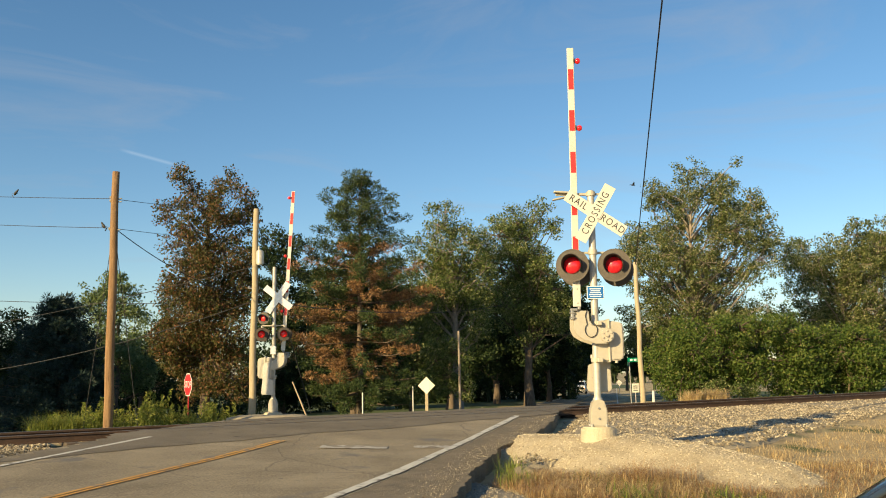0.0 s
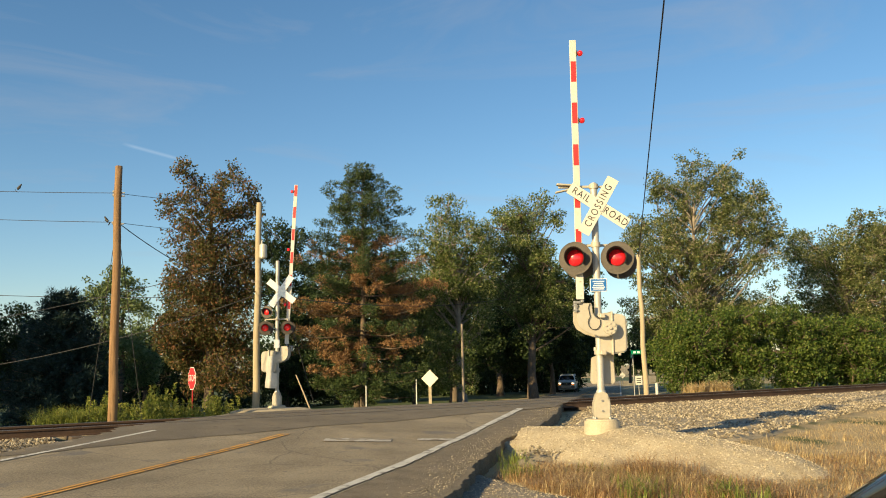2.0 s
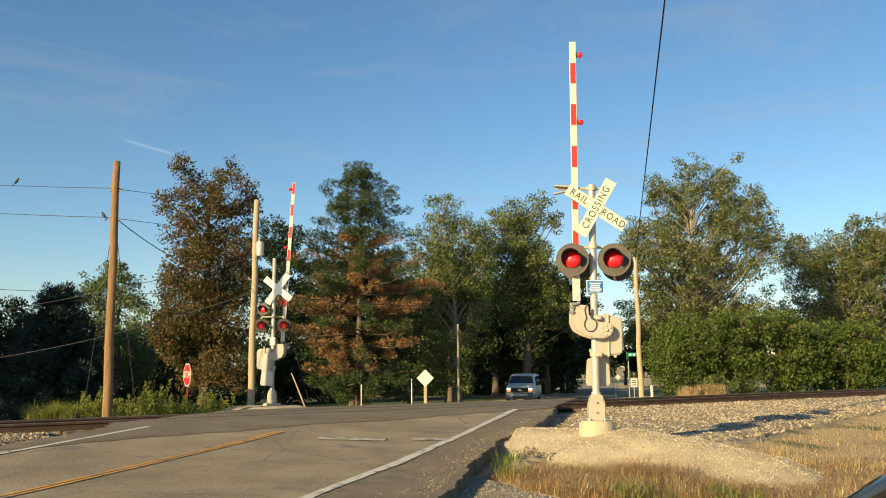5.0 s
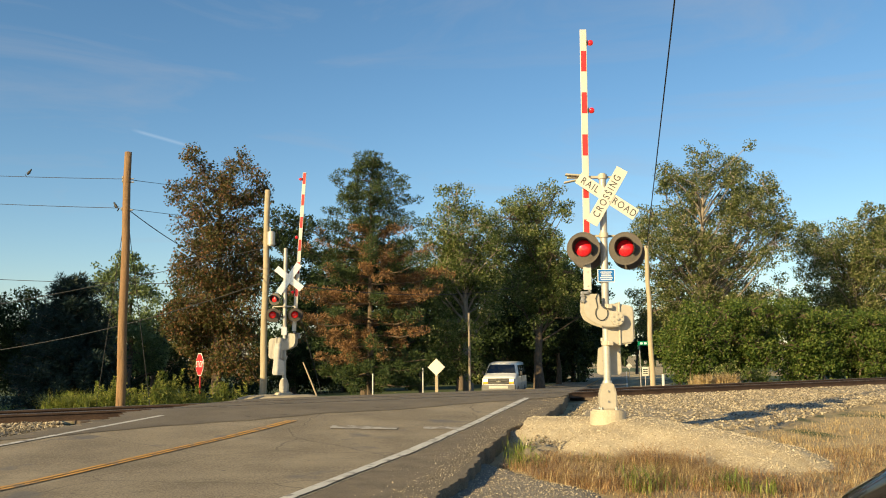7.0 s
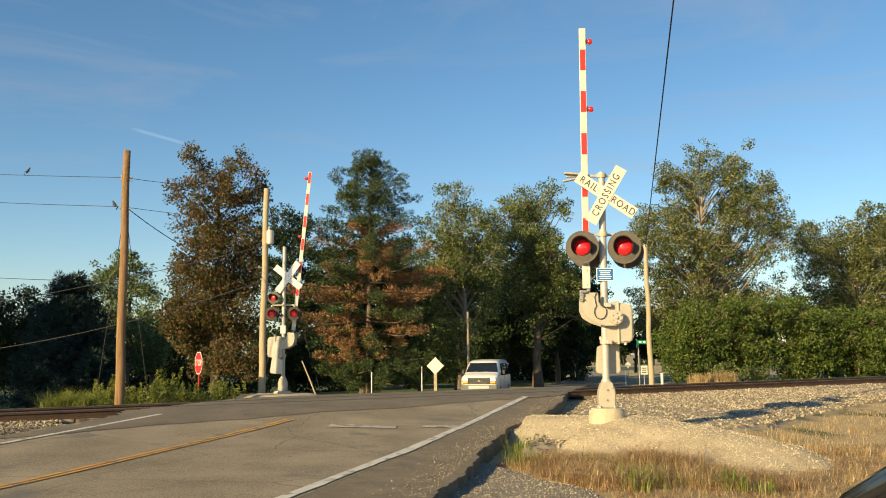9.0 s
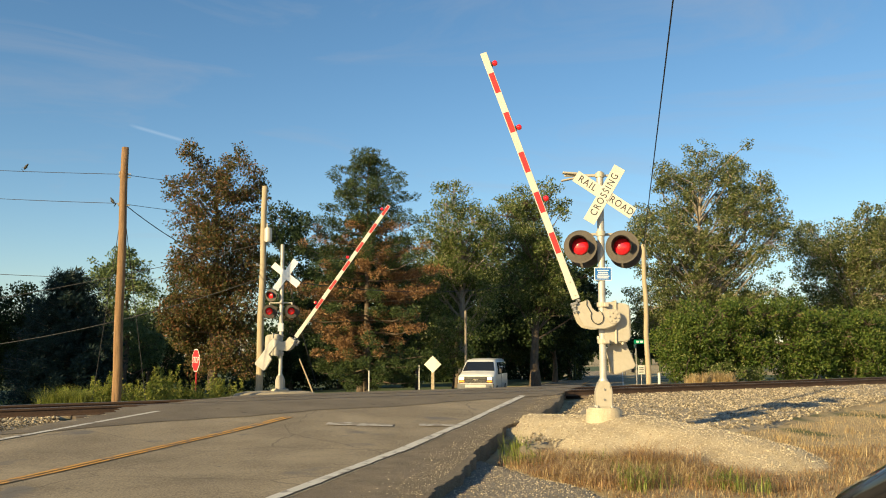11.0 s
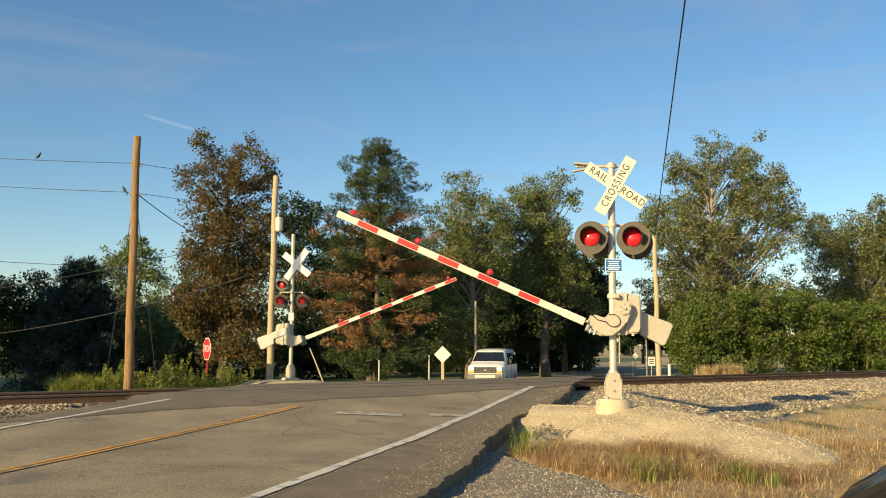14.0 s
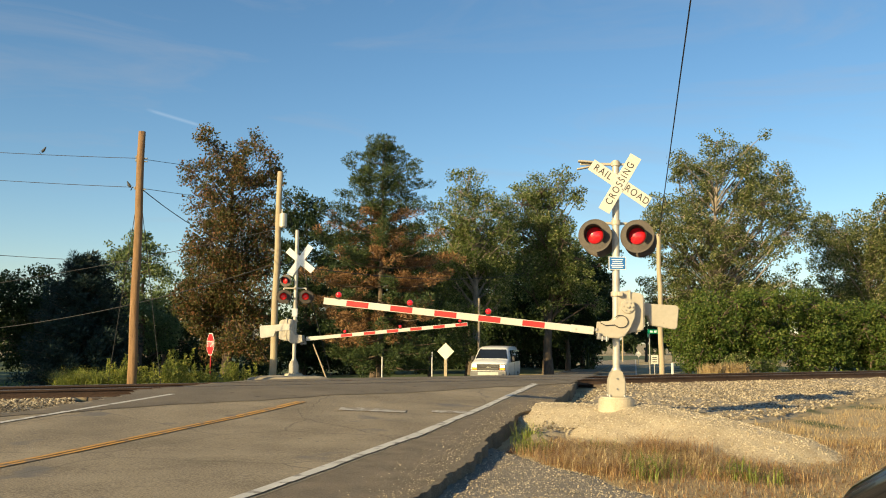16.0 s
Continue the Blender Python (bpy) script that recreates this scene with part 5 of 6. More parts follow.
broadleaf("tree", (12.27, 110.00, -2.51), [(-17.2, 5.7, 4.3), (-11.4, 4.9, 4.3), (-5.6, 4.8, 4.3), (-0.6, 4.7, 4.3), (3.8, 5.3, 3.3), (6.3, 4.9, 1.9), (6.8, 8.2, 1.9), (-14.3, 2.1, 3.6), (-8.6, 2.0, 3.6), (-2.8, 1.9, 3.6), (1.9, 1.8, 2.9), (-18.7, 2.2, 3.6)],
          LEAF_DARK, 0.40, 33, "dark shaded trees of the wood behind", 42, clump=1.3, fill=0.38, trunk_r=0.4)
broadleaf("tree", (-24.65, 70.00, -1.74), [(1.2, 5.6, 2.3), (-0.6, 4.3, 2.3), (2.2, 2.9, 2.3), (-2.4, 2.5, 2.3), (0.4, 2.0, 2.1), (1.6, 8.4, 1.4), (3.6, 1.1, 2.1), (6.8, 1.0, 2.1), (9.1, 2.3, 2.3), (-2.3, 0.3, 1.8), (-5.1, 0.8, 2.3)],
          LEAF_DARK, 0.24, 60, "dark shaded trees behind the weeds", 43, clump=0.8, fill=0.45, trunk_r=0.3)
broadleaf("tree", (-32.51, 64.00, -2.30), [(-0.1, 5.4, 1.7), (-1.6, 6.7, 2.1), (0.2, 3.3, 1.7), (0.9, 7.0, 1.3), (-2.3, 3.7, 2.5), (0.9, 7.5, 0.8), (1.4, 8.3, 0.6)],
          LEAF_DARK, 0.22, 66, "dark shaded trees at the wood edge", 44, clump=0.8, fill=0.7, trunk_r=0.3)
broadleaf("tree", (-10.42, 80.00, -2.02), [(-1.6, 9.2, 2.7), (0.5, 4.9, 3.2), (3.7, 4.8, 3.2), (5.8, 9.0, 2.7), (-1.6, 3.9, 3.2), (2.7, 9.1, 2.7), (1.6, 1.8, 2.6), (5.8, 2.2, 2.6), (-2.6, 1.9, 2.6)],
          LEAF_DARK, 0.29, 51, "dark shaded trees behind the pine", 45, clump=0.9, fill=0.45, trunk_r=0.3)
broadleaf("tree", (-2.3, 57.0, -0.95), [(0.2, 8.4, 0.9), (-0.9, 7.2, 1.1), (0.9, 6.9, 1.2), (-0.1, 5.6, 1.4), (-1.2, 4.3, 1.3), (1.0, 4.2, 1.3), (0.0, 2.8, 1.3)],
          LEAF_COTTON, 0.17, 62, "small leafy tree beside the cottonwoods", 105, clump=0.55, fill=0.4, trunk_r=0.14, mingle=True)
# two mostly hidden trees, added to keep the sun off the far road
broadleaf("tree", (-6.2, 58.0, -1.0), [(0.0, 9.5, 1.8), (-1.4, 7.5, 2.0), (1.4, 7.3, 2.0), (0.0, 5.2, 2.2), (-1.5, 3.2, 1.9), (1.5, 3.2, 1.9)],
          LEAF_DARK, 0.24, 50, "hidden dark tree behind the pine, added to shade the far road", 106, clump=0.8, fill=0.7, trunk_r=0.22)
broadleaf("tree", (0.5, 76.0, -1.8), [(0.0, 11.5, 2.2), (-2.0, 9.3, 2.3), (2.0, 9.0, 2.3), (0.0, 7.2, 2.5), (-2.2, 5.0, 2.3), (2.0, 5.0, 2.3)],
          LEAF_DARK, 0.32, 36, "hidden dark tree behind the cottonwoods, added to shade the far road", 107, clump=0.9, fill=0.7, trunk_r=0.26)
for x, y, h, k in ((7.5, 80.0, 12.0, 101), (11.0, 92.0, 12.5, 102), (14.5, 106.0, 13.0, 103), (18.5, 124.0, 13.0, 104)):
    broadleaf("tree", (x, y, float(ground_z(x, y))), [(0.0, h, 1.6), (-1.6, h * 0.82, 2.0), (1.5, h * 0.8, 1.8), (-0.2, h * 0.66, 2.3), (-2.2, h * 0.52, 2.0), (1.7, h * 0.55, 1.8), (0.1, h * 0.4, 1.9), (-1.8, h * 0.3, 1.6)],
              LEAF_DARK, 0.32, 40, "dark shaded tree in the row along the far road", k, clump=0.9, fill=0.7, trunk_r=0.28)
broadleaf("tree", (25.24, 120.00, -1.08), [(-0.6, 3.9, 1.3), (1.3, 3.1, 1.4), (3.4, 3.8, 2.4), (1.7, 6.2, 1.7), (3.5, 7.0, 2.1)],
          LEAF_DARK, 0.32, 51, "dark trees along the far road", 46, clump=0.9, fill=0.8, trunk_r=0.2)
# added out of view on the left, to throw shade on the spruce
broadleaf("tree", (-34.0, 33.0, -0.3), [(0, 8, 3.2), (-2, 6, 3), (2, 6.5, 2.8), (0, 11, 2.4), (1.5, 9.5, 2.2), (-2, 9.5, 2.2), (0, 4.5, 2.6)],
          LEAF_DARK, 0.34, 34, "large deep green tree out of view, added to shade the wood", 47, clump=0.9, fill=0.8, trunk_r=0.3)
# another unseen one, low enough to shade only the ground at left
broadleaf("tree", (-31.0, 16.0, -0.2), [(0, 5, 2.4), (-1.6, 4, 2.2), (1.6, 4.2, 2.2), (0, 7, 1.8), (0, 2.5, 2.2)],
          LEAF_DARK, 0.4, 22, "broad deep green tree out of view, added to shade the ground at left", 97, clump=0.9, fill=0.7, trunk_r=0.2)
# four more added beyond the view, to shade the far trees at left
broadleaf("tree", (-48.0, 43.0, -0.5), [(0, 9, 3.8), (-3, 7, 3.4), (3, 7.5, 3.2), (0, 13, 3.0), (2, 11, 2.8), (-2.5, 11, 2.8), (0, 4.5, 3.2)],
          LEAF_DARK, 0.5, 16, "large deep green tree out of view, added to shade the wood", 90, clump=1.0, fill=0.7, trunk_r=0.3)
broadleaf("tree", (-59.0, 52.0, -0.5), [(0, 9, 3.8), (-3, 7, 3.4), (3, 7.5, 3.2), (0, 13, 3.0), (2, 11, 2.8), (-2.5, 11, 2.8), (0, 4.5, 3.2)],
          LEAF_DARK, 0.5, 16, "large deep green tree out of view, added to shade the wood", 91, clump=1.0, fill=0.7, trunk_r=0.3)
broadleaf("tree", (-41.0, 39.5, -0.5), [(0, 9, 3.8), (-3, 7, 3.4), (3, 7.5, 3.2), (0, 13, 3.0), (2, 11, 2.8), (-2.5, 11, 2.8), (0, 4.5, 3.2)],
          LEAF_DARK, 0.5, 16, "large deep green tree out of view, added to shade the wood", 92, clump=1.0, fill=0.7, trunk_r=0.3)
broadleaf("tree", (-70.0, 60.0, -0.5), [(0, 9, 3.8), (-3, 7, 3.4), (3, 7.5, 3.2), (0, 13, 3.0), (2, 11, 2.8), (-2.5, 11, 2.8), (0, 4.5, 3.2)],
          LEAF_DARK, 0.5, 16, "large deep green tree out of view, added to shade the wood", 93, clump=1.0, fill=0.7, trunk_r=0.3)
conifer("pine_tree", (-4.75, 48.00, -0.85), 13.9, 1.0, "tall pine with dead brown needles on its lower limbs", 51, NEEDLE_GREEN, NEEDLE_BROWN, (0.16, 0.66), whorls=24, arms=7, tuft=0.50, per_tuft=170, needle=0.13, profile=((0, 2.2), (0.12, 3.0), (0.3, 3.6), (0.5, 3.9), (0.62, 3.5), (0.67, 2.5), (0.76, 2.2), (0.86, 1.8), (0.93, 1.2), (1, 0.3)), wild=0.3, narrow=0.20, spacing=1.3)
conifer("spruce_tree", (-20.73, 46.00, -1.34), 7.2, 1.0, "dense dark blue-green spruce in shade", 52, NEEDLE_SPRUCE, whorls=26, arms=11, tuft=0.5, per_tuft=60, needle=0.2, bare=0.02, profile=((0, 3.3), (0.5, 2.2), (0.85, 1.3), (1, 0.25)))


def far_wood(name, y0, y1, x0, x1, top, n, size, label, seed):
    """A deep stand of woodland far behind: trunks and dense leaf masses, their shade put into the dark leaf colour."""
    r = np.random.default_rng(seed)
    chunks, pts = [], []
    for x in np.arange(x0, x1, 3.2):
        y = r.uniform(y0, y1)
        g = float(ground_z(x, y))
        h = top * r.uniform(0.75, 1.1)
        w = r.uniform(0.12, 0.3)
        chunks.append(tube_arrays([(x, y, g - 0.3), (x + r.normal(0, 0.3), y, g + h * 0.5), (x + r.normal(0, 0.5), y, g + h)], [w, w * 0.8, w * 0.3], 6))
        for _ in range(n):
            c = np.array((x + r.normal(0, 1.8), y + r.normal(0, 2), g + h * r.uniform(0.02, 1.0) ** 0.8))
            pts.append(c + ball(70, r) * (1.3 * r.uniform(0.1, 1, 70) ** 0.5)[:, None])
    v0, f0 = joined(chunks)
    v1, f1 = leaf_arrays(np.concatenate(pts), size, r)
    tri = np.concatenate([f0[:, [0, 1, 2]], f0[:, [0, 2, 3]]])
    v, f = joined([(v0, tri), (v1, f1)])
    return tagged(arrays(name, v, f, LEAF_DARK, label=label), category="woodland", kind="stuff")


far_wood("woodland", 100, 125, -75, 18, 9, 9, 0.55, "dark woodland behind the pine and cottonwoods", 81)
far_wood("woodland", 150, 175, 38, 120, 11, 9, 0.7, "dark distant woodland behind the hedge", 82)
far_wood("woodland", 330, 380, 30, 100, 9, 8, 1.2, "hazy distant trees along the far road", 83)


def grass_patch(name, xs, ys, n, length, width, lean, material, label, seed, height=ground_z, keep=None, tufts=0):
    r = np.random.default_rng(seed)
    if tufts:
        cx, cy = r.uniform(*xs, tufts), r.uniform(*ys, tufts)
        k = r.integers(0, tufts, n)
        x, y = cx[k] + r.normal(0, 0.09, n), cy[k] + r.normal(0, 0.09, n)
    else:
        x, y = r.uniform(*xs, n), r.uniform(*ys, n)
    if keep is not None:
        ok = keep(x, y)
        x, y = x[ok], y[ok]
    z = height(x, y) - 0.02
    v, f = blades(len(x), np.stack([x, y, z], 1), length, width, lean, r)
    return tagged(arrays(name, v, f, material, label=label), category="grass", kind="stuff")


def top_z(x, y):
    return np.maximum(ground_z(x, y), mound_z(x, y))


def verge(x, y):
    """Dry verge: off the road, the mound, the gravel and the ballast."""
    b = bumps(x, y, 0.5)
    return (road_off(x, y) > np.where(y > 12.6, 4.72, 5.3) + 0.12 * b) & (mound_z(x, y) < ground_z(x, y) + 0.06 + 0.04 * b) & ((off_track(x, y) > 8.2 - 0.46 * (x - 6) + 0.7 * b) | ((y < 14.9) & (x < 6))) & (pull_off_side(x, y) > 0.08)


# fresh tufts: (x, y, blades, length)
GREEN_TUFTS = ((1.12, 15.0, 130, 0.34), (2.05, 13.4, 50, 0.26), (2.42, 11.6, 120, 0.36), (2.38, 10.9, 110, 0.30), (3.35, 11.0, 100, 0.30), (3.65, 10.85, 80, 0.30), (3.0, 11.3, 40, 0.22))


def before_mound(x, y):
    """The strip between the pull-off and the mound's foot."""
    return (pull_off_side(x, y) > 0.12) & (mound_z(x, y) < ground_z(x, y) + np.where(x < 3.4, 0.14, 0.0)) & (y < np.where(x > 3.4, 12.6, 14.0))


grass_patch("dry_grass", (0.3, 16), (9.0, 24), 50000, 0.12, 0.008, 1.3, STRAW, "short dry straw-coloured grass", 61, keep=verge)
grass_patch("thatch", (0.3, 9), (9.0, 15.5), 11000, 0.15, 0.011, 2.4, STRAW_RED, "flattened dead grass thatch", 68, keep=verge)
grass_patch("dry_grass", (4.8, 16), (10.5, 20), 14000, 0.26, 0.008, 1.2, STRAW, "tall tufts of dry straw-coloured grass", 62, keep=lambda x, y: verge(x, y) & (bumps(x, y, 1.3) > -0.2), tufts=360)
grass_patch("brown_grass", (0.9, 4.2), (10.8, 14.0), 5500, 0.27, 0.009, 1.7, STRAW_RED, "matted brown dead grass in front of the mound", 63, keep=before_mound, tufts=150)
grass_patch("dry_grass", (1.4, 3.6), (11.4, 13.8), 2600, 0.34, 0.008, 1.6, STRAW, "long bent straw tangled before the mound", 69, keep=before_mound, tufts=90)
grass_patch("brown_grass", (2.6, 3.5), (12.5, 13.3), 700, 0.50, 0.008, 1.3, STRAW_RED, "long wiry dead grass clump against the mound", 70, tufts=14, height=top_z)
for k, (x, y, n, h) in enumerate(GREEN_TUFTS):
    grass_patch("green_grass", (x - 0.22, x + 0.22), (y - 0.3, y + 0.3), n, h, 0.012, 0.7, GRASS, "fresh green grass tuft among the dead grass", 120 + k, tufts=9, height=top_z)
grass_patch("green_grass", (0.85, 1.3), (13.4, 14.2), 170, 0.36, 0.010, 0.9, GRASS, "green grass tuft beside the broken road edge", 65, tufts=5, height=top_z)
grass_patch("dry_grass", (11.0, 12.9), (39.5, 41.0), 2200, 0.75, 0.02, 0.5, STRAW, "tall dry grass in front of the hedge", 66, tufts=34)
grass_patch("lawn_grass", (-30, 30), (36, 60), 18000, 0.30, 0.03, 0.6, GRASS, "rough green grass at the wood edge", 67, keep=lambda x, y: np.abs(road_off(x, y)) > 4.8)


def weeds(name, spots, label, seed):
    """Upright leafy stalks: (x, y, height, spread, count) for each group."""
    r = np.random.default_rng(seed)
    pts, chunks, size = [], [], []
    for x, y, h, sp, n in spots:
        for _ in range(n):
            a, b = x + r.normal(0, sp), y + r.normal(0, 0.5)
            g = float(ground_z(a, b))
            hh = h * r.uniform(0.6, 1.15)
            lx, ly = r.normal(0, 0.10, 2)
            chunks.append(tube_arrays([(a, b, g - 0.05), (a + lx * 0.4, b + ly * 0.4, g + hh * 0.5), (a + lx, b + ly, g + hh)], [0.009, 0.007, 0.004], 4))
            k = int(70 * hh)
            t = r.uniform(0.08, 1.0, k)
            w = 0.13 * (1.1 - t) + 0.02
            ang = r.uniform(0, 6.3, k)
            pts.append(np.stack([a + lx * t + np.cos(ang) * w, b + ly * t + np.sin(ang) * w, g + hh * t + r.normal(0, 0.02, k)], 1))
    v1, f1 = leaf_arrays(np.concatenate(pts), 0.12, r, droop=-0.5, narrow=0.28)
    v0, f0 = joined(chunks)
    tri = np.concatenate([f0[:, [0, 1, 2]], f0[:, [0, 2, 3]]])
    v, f = joined([(v0, tri), (v1, f1)])
    return tagged(arrays(name, v, f, WEED, label=label), category="weeds", kind="stuff")


weeds("weeds", [(-14.6 + 0.36 * i, 26.4 + 0.12 * i + 0.5 * math.sin(i * 2.3), 0.55 + 0.32 * math.sin(i * 1.9) ** 2 + 0.004 * i, 0.22, 11) for i in range(7, 20)] +
      [(-9.0, 26.3, 1.15, 0.2, 26), (-10.4, 26.0, 1.0, 0.25, 16), (-7.9, 29.9, 0.8, 0.3, 18)], "tall green and yellow weeds along the railway", 71)
grass_patch("foxtail_grass", (-12.0, -10.8), (24.8, 26.4), 2200, 0.80, 0.012, 0.7, WEED, "arching green foxtail grass beside the rails", 72, tufts=45)
grass_patch("green_grass", (-11.8, -5), (23.5, 29), 6000, 0.22, 0.012, 0.8, GRASS, "rough green grass beside the rails", 73, keep=lambda x, y: (off_track(x, y) < -4.0) & (np.abs(road_off(x, y)) > 4.8) & (np.hypot(x + 6.1, y - 29.6) > 2.6))


# ---- van ----
def passenger_van():
    """Its front faces -y; origin on the ground under its middle."""
    van = thing("van", pose(1.5, 41.5, 0), "white passenger van with lit headlights waiting at the crossing", "van")
    # sections along y: (y, half width low, half width belt, half width roof, floor, belt, roof)
    sec = [(-2.78, 0.88, 0.86, 0.82, 0.42, 1.02, 1.17), (-2.70, 0.97, 0.96, 0.90, 0.36, 1.06, 1.24), (-2.1, 1.0, 1.0, 0.93, 0.36, 1.14, 1.34), (-1.75, 1.0, 1.0, 0.93, 0.36, 1.16, 1.43),
           (-1.15, 1.0, 1.0, 0.82, 0.36, 1.18, 1.95), (-0.85, 1.0, 1.0, 0.82, 0.36, 1.18, 2.04), (0.5, 1.0, 1.0, 0.83, 0.36, 1.18, 2.09), (2.3, 1.0, 1.0, 0.82, 0.36, 1.18, 2.07), (2.72, 0.98, 0.98, 0.79, 0.38, 1.18, 2.0), (2.80, 0.92, 0.92, 0.72, 0.42, 1.16, 1.9)]
    bm = bmesh.new()
    rings = []
    for y, a, b, c, z0, z1, z2 in sec:
        half = [(a * 0.92, z0), (a, z0 + 0.12), (b * 1.01, (z0 + z1) / 2), (b, z1), ((b + c) / 2 + 0.02, (z1 + z2) / 2), (c, z2 - 0.06), (c * 0.86, z2), (c * 0.4, z2 + 0.02)]
        rings.append([bm.verts.new((x, y, z)) for x, z in half] + [bm.verts.new((-x, y, z)) for x, z in half[::-1]])
    for p, q in zip(rings, rings[1:]):
        for i in range(len(p)):
            j = (i + 1) % len(p)
            bm.faces.new((p[i], p[j], q[j], q[i]))
    bm.faces.new(rings[0][::-1])
    bm.faces.new(rings[-1])
    bmesh.ops.recalc_face_normals(bm, faces=bm.faces)
    body = part("body", bm, VAN_WHITE, van, "white painted body", smooth=False)
    for p in body.data.polygons:
        p.use_smooth = abs(p.normal.y) < 0.9
    bm = bmesh.new()
    q = [(-0.87, -1.76, 1.42), (0.87, -1.76, 1.42), (0.73, -1.19, 1.90), (-0.73, -1.19, 1.90)]
    n = Vector((0, -0.72, 0.69)) * 0.03
    a = [bm.verts.new(Vector(v) + n) for v in q]
    b = [bm.verts.new(Vector(v) - n) for v in q]
    bm.faces.new(a), bm.faces.new(b[::-1])
    for i in range(4):
        bm.faces.new((a[i], b[i], b[(i + 1) % 4], a[(i + 1) % 4]))
    bmesh.ops.recalc_face_normals(bm, faces=bm.faces)
    part("windshield", bm, VAN_GLASS, van, "dark sloping windshield")
    for x in (-1, 1):
        for y0, y1 in ((-1.25, -0.35), (-0.2, 0.85), (0.95, 1.75), (1.85, 2.6)):
            bm = bmesh.new()
            f = 0.42 if y0 < -1 else 0.0
            q = [(1.0, y0, 1.24), (1.0, y1, 1.24), (0.87, y1, 1.88), (0.87, y0 + f, 1.88)]
            a = [bm.verts.new((x * (p[0] + 0.012), p[1], p[2])) for p in q]
            b = [bm.verts.new((x * (p[0] - 0.03), p[1], p[2])) for p in q]
            bm.faces.new(a), bm.faces.new(b[::-1])
            for i in range(4):
                bm.faces.new((a[i], b[i], b[(i + 1) % 4], a[(i + 1) % 4]))
            bmesh.ops.recalc_face_normals(bm, faces=bm.faces)
            part("side_window", bm, VAN_GLASS, van, "dark side window")
        bm = bmesh.new()
        box(bm, 0.16, 0.10, 0.26, pose(x * 1.13, -1.28, 1.42), 0.03)
        box(bm, 0.12, 0.04, 0.05, pose(x * 1.03, -1.26, 1.37), 0.01)
        part("mirror", bm, BLACK_PAINT, van, "black door mirror")
        bm = bmesh.new()
        box(bm, 0.26, 0.06, 0.15, pose(x * 0.75, -2.80, 1.05), 0.02)
        part("headlight", bm, HEADLIGHT, van, "lit headlight")
        bm = bmesh.new()
        box(bm, 0.28, 0.06, 0.085, pose(x * 0.75, -2.80, 0.90), 0.015)
        part("turn_signal", bm, AMBER, van, "amber marker light")
        bm = bmesh.new()
        box(bm, 0.02, 0.02, 1.0, pose(x * 1.005, 0.0 if x > 0 else -0.3, 0.75))
        part("door_seam", bm, VAN_GREY, van)
        for y in (-1.85, 1.55):
            bm = bmesh.new()
            m = pose(x * 0.90, y, 0.36, 0, 90, 0)
            lathe(bm, [(0.22, -0.11), (0.33, -0.11), (0.36, -0.08), (0.36, 0.08), (0.33, 0.11), (0.22, 0.11)], m, 28)
            wheel = part("wheel", bm, RUBBER, van, "black tyre", smooth=False)
            bm = bmesh.new()
            lathe(bm, [(0.0, -0.09), (0.12, -0.10), (0.22, -0.07), (0.22, 0.07), (0.12, 0.10), (0.0, 0.09)], m, 20)
            part("rim", bm, GALVANISED, wheel, "grey steel rim")
    bm = bmesh.new()
    box(bm, 1.80, 0.05, 0.33, pose(0, -2.775, 0.985), 0.015)
    grille = part("grille", bm, BLACK_PAINT, van, "black grille")
    bm = bmesh.new()
    for z in (0.87, 0.93, 1.04, 1.10):
        box(bm, 1.06, 0.03, 0.014, pose(0, -2.80, z))
    part("grille_bar", bm, VAN_GREY, grille)
    bm = bmesh.new()
    prism(bm, [(-0.13, -0.02), (-0.05, -0.02), (-0.05, -0.045), (0.05, -0.045), (0.05, -0.02), (0.13, -0.02), (0.15, 0.02), (0.05, 0.02), (0.05, 0.045), (-0.05, 0.045), (-0.05, 0.02), (-0.11, 0.02)], 0.02, pose(0, -2.83, 0.985))
    part("badge", bm, CHROME, grille, "gold-coloured badge shape")
    bm = bmesh.new()
    box(bm, 1.96, 0.22, 0.36, pose(0, -2.78, 0.61), 0.06, 3)
    part("bumper", bm, VAN_GREY, van, "grey front bumper")
    bm = bmesh.new()
    box(bm, 1.1, 0.06, 0.16, pose(0, -2.875, 0.66), 0.01)
    part("plate_panel", bm, ALUMINIUM, van, "pale blank panel on the bumper")
    bm = bmesh.new()
    box(bm, 1.9, 0.16, 0.26, pose(0, 2.82, 0.55), 0.05)
    part("bumper", bm, VAN_GREY, van, "grey rear bumper")
    return van


van = passenger_van()


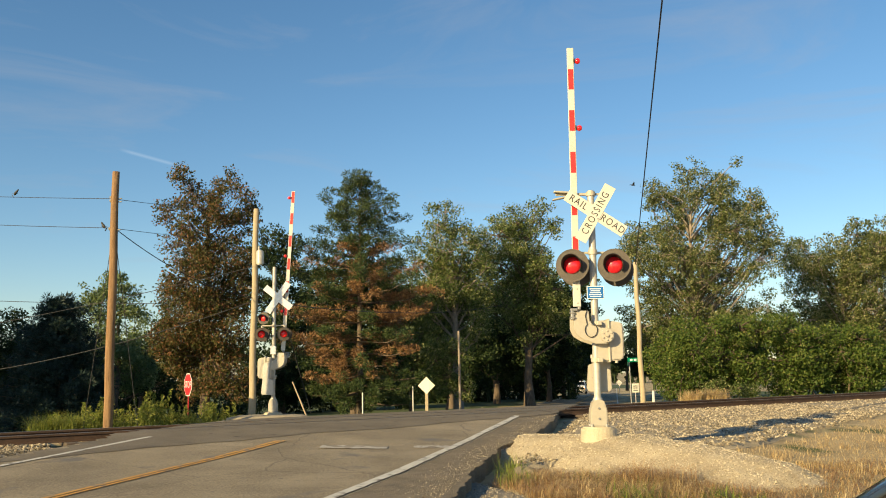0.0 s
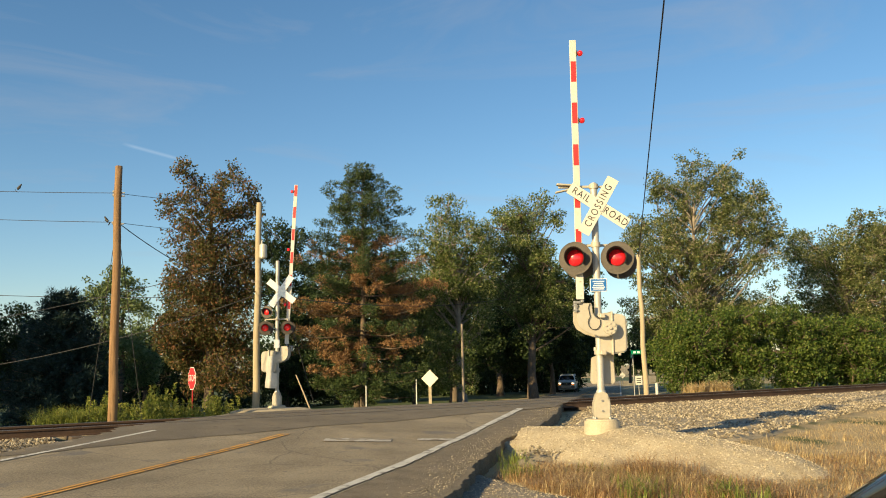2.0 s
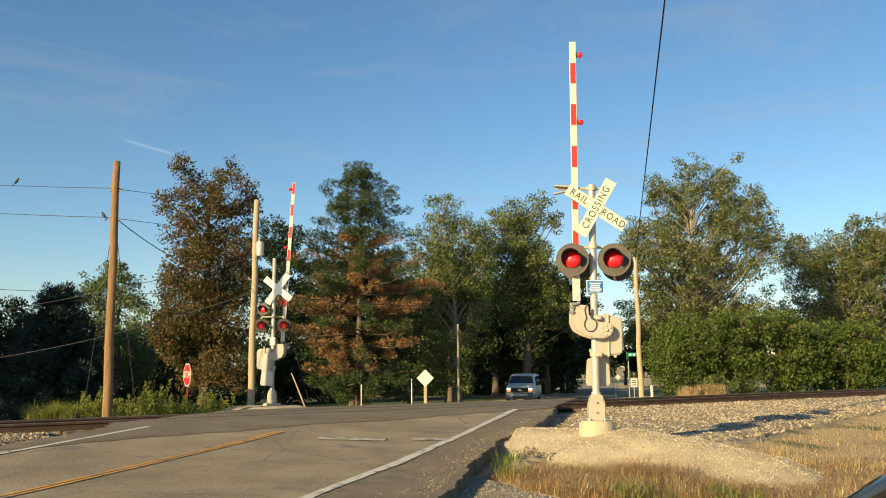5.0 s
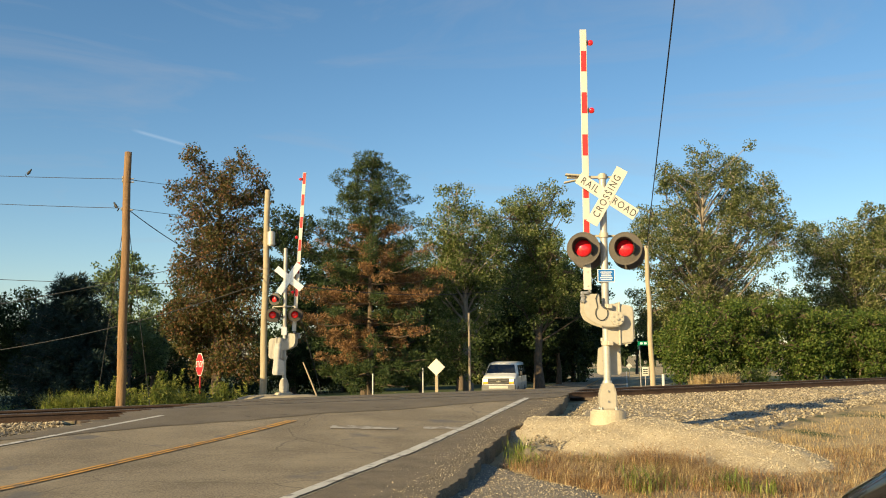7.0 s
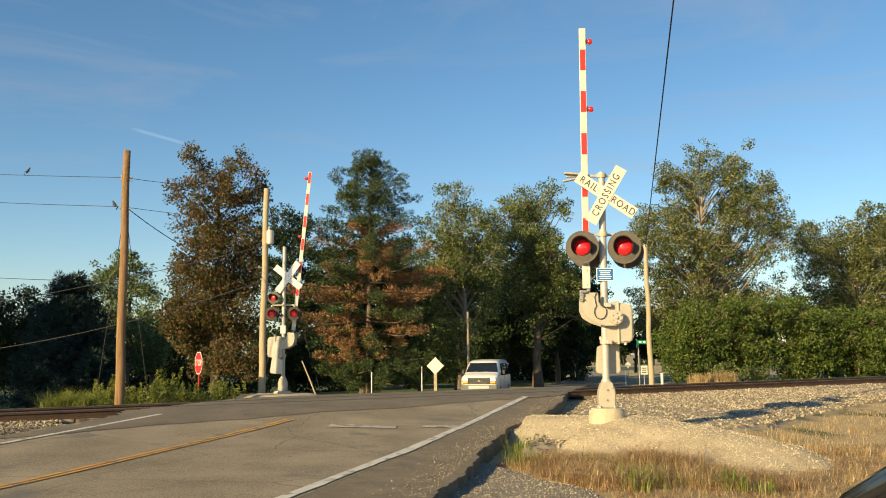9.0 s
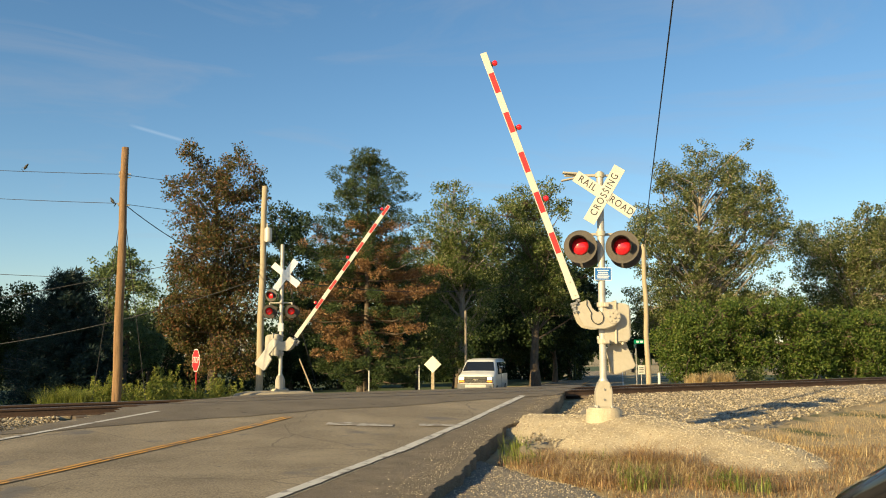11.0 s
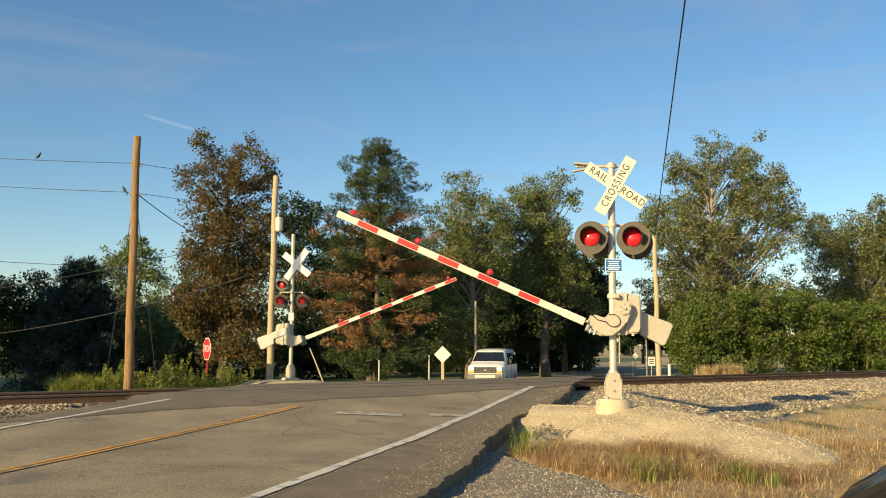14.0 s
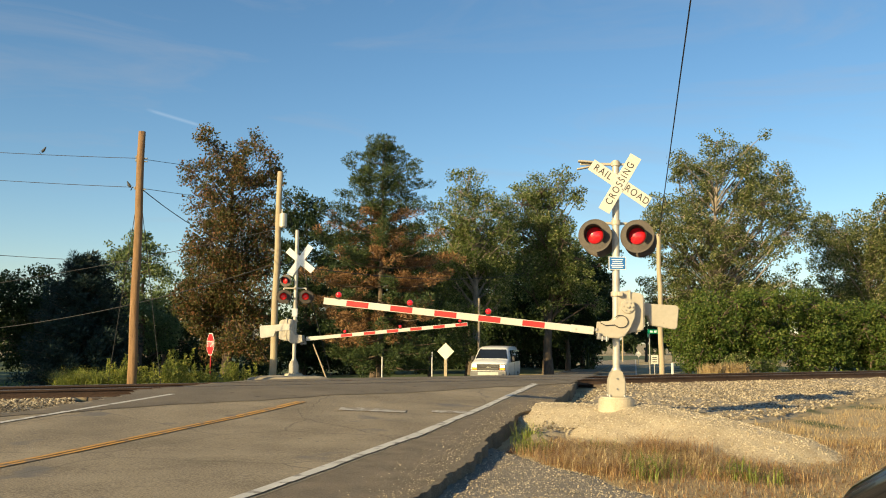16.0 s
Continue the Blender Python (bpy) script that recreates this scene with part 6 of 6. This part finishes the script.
# ---- parked car whose windshield pillar the view just catches ----
def parked_car():
    car = thing("car", pose(1.78, 1.2, -0.12), "glossy dark car parked on the gravel pull-off", "car")
    sec = [(2.15, 0.60, 0.45, 0.60, 0.66), (2.0, 0.78, 0.32, 0.74, 0.80), (1.5, 0.87, 0.26, 0.84, 0.92), (0.95, 0.90, 0.26, 0.96, 1.06), (0.3, 0.90, 0.26, 1.0, 1.08), (-1.0, 0.90, 0.26, 1.02, 1.08), (-2.1, 0.86, 0.30, 1.0, 1.06), (-2.3, 0.72, 0.42, 0.9, 0.98)]
    bm = bmesh.new()
    rings = []
    for y, w, z0, z1, z2 in sec:
        half = [(w * 0.9, z0), (w, z0 + 0.15), (w * 1.01, (z0 + z1) / 2), (w * 0.99, z1 - 0.06), (w * 0.94, z1 + 0.01), (w * 0.78, (z1 + z2) / 2 + 0.02), (w * 0.4, z2)]
        rings.append([bm.verts.new((x, y, z)) for x, z in half] + [bm.verts.new((-x, y, z)) for x, z in half[::-1]])
    for p, q in zip(rings, rings[1:]):
        for i in range(len(p)):
            j = (i + 1) % len(p)
            bm.faces.new((p[i], p[j], q[j], q[i]))
    bm.faces.new(rings[0]), bm.faces.new(rings[-1])
    bmesh.ops.recalc_face_normals(bm, faces=bm.faces)
    part("body", bm, CAR_DARK, car, smooth=True)
    # glazed cabin
    bm = bmesh.new()
    low = [(-0.80, 1.02, 1.05), (0.80, 1.02, 1.05), (0.82, -1.7, 1.05), (-0.82, -1.7, 1.05)]
    top = [(-0.60, -0.15, 1.62), (0.60, -0.15, 1.62), (0.60, -1.2, 1.62), (-0.60, -1.2, 1.62)]
    a, b = [bm.verts.new(p) for p in low], [bm.verts.new(p) for p in top]
    bm.faces.new(b), bm.faces.new(a[::-1])
    for i in range(4):
        bm.faces.new((a[i], a[(i + 1) % 4], b[(i + 1) % 4], b[i]))
    bmesh.ops.recalc_face_normals(bm, faces=bm.faces)
    part("windows", bm, VAN_GLASS, car, "dark window glass")
    for x in (-1, 1):
        tube("pillar", [(x * 0.88, 1.12, 1.03), (x * 0.86, 0.80, 1.265), (x * 0.80, 0.50, 1.42), (x * 0.70, -0.1, 1.64), (x * 0.68, -1.2, 1.64)], [0.05, 0.05, 0.05, 0.045, 0.045], CAR_DARK, car, "glossy dark windshield pillar", 12)
        tube("window_trim", [(x * 0.93, 1.02, 1.04), (x * 0.915, 0.80, 1.20), (x * 0.86, 0.50, 1.355), (x * 0.76, -0.1, 1.575)], 0.012, RUBBER, car, "black rubber window trim", 8)
        tube("window_trim", [(x * 0.94, 1.0, 1.0), (x * 0.93, 0.72, 1.18), (x * 0.88, 0.45, 1.32)], 0.007, CHROME, car, "thin bright window trim", 8)
    bm = bmesh.new()
    box(bm, 1.25, 1.1, 0.06, pose(0, -0.68, 1.65), 0.025)
    part("roof", bm, CAR_DARK, car)
    for x in (-0.80, 0.80):
        for y in (1.35, -1.4):
            bm = bmesh.new()
            m = pose(x, y, 0.33, 0, 90, 0)
            lathe(bm, [(0.0, -0.11), (0.20, -0.11), (0.30, -0.11), (0.33, -0.08), (0.33, 0.08), (0.30, 0.11), (0.20, 0.11), (0.0, 0.11)], m, 24)
            part("wheel", bm, RUBBER, car, "black tyre")
    return car


parked_car()


# ---- what moves ----
VAN_PATH = ((0, 21.3, 134), (1, 17.6, 117), (2, 14.1, 99.5), (3, 10.8, 83), (4, 8.0, 70), (5, 5.75, 59.5), (6, 4.15, 53), (6.5, 3.55, 51), (7, 3.0, 49.4), (7.5, 2.55, 48.1), (8, 2.2, 47), (8.5, 1.95, 46.2), (9, 1.83, 45.8), (9.5, 1.79, 45.6), (11, 1.79, 45.6), (16, 1.79, 45.6))


def motions():
    rows = []
    for t, x, y in VAN_PATH:
        turn = 12.0 - 1.0 * float(smooth(-y, -62, -44))
        z = float(road_z(x, y + 2.8)) + 0.05
        rows.append((t, pose(x, y + 2.8, z, 0, 0, -turn)))
    walk(van, rows)
    walk(flyer, [(0, pose(10.32, 45, 11.42, 0, 0, 8)), (0.5, pose(14.2, 45, 11.7, 12, 0, 6)), (1.0, pose(18.4, 45, 12.5, -8, 0, 4)), (1.5, pose(22.69, 45, 13.04, 10, 0, 4)), (2.2, pose(28.5, 45, 13.4, 0, 0, 2)), (16, pose(140, 47, 16, 0, 0, 2))])
    walk(near_arm, [(t, spin(a - 0.6)) for t, a in ((0, 90.8), (5, 90.8), (9.3, 90.8), (9.7, 89.8), (10.2, 83.5), (10.8, 74), (11.3, 65.7), (11.5, 62.6), (12, 54.3), (12.5, 46.4), (13, 38.6), (13.5, 31.1), (14, 23.8), (14.5, 17.9), (15, 13.3), (15.5, 9.4), (16, 5.9))])
    walk(far_arm, [(t, spin(a)) for t, a in ((0, 86.7), (5, 86.7), (8.5, 86.7), (8.75, 86.2), (9.0, 84.5), (9.2, 80.5), (9.7, 73.5), (10.5, 62.0), (11.3, 51.0), (11.5, 48.4), (12, 42.5), (12.5, 36.9), (13, 31.4), (13.5, 26.2), (14, 21.5), (14.5, 16.7), (15, 12.6), (15.5, 8.8), (16, 5.65))])


motions()
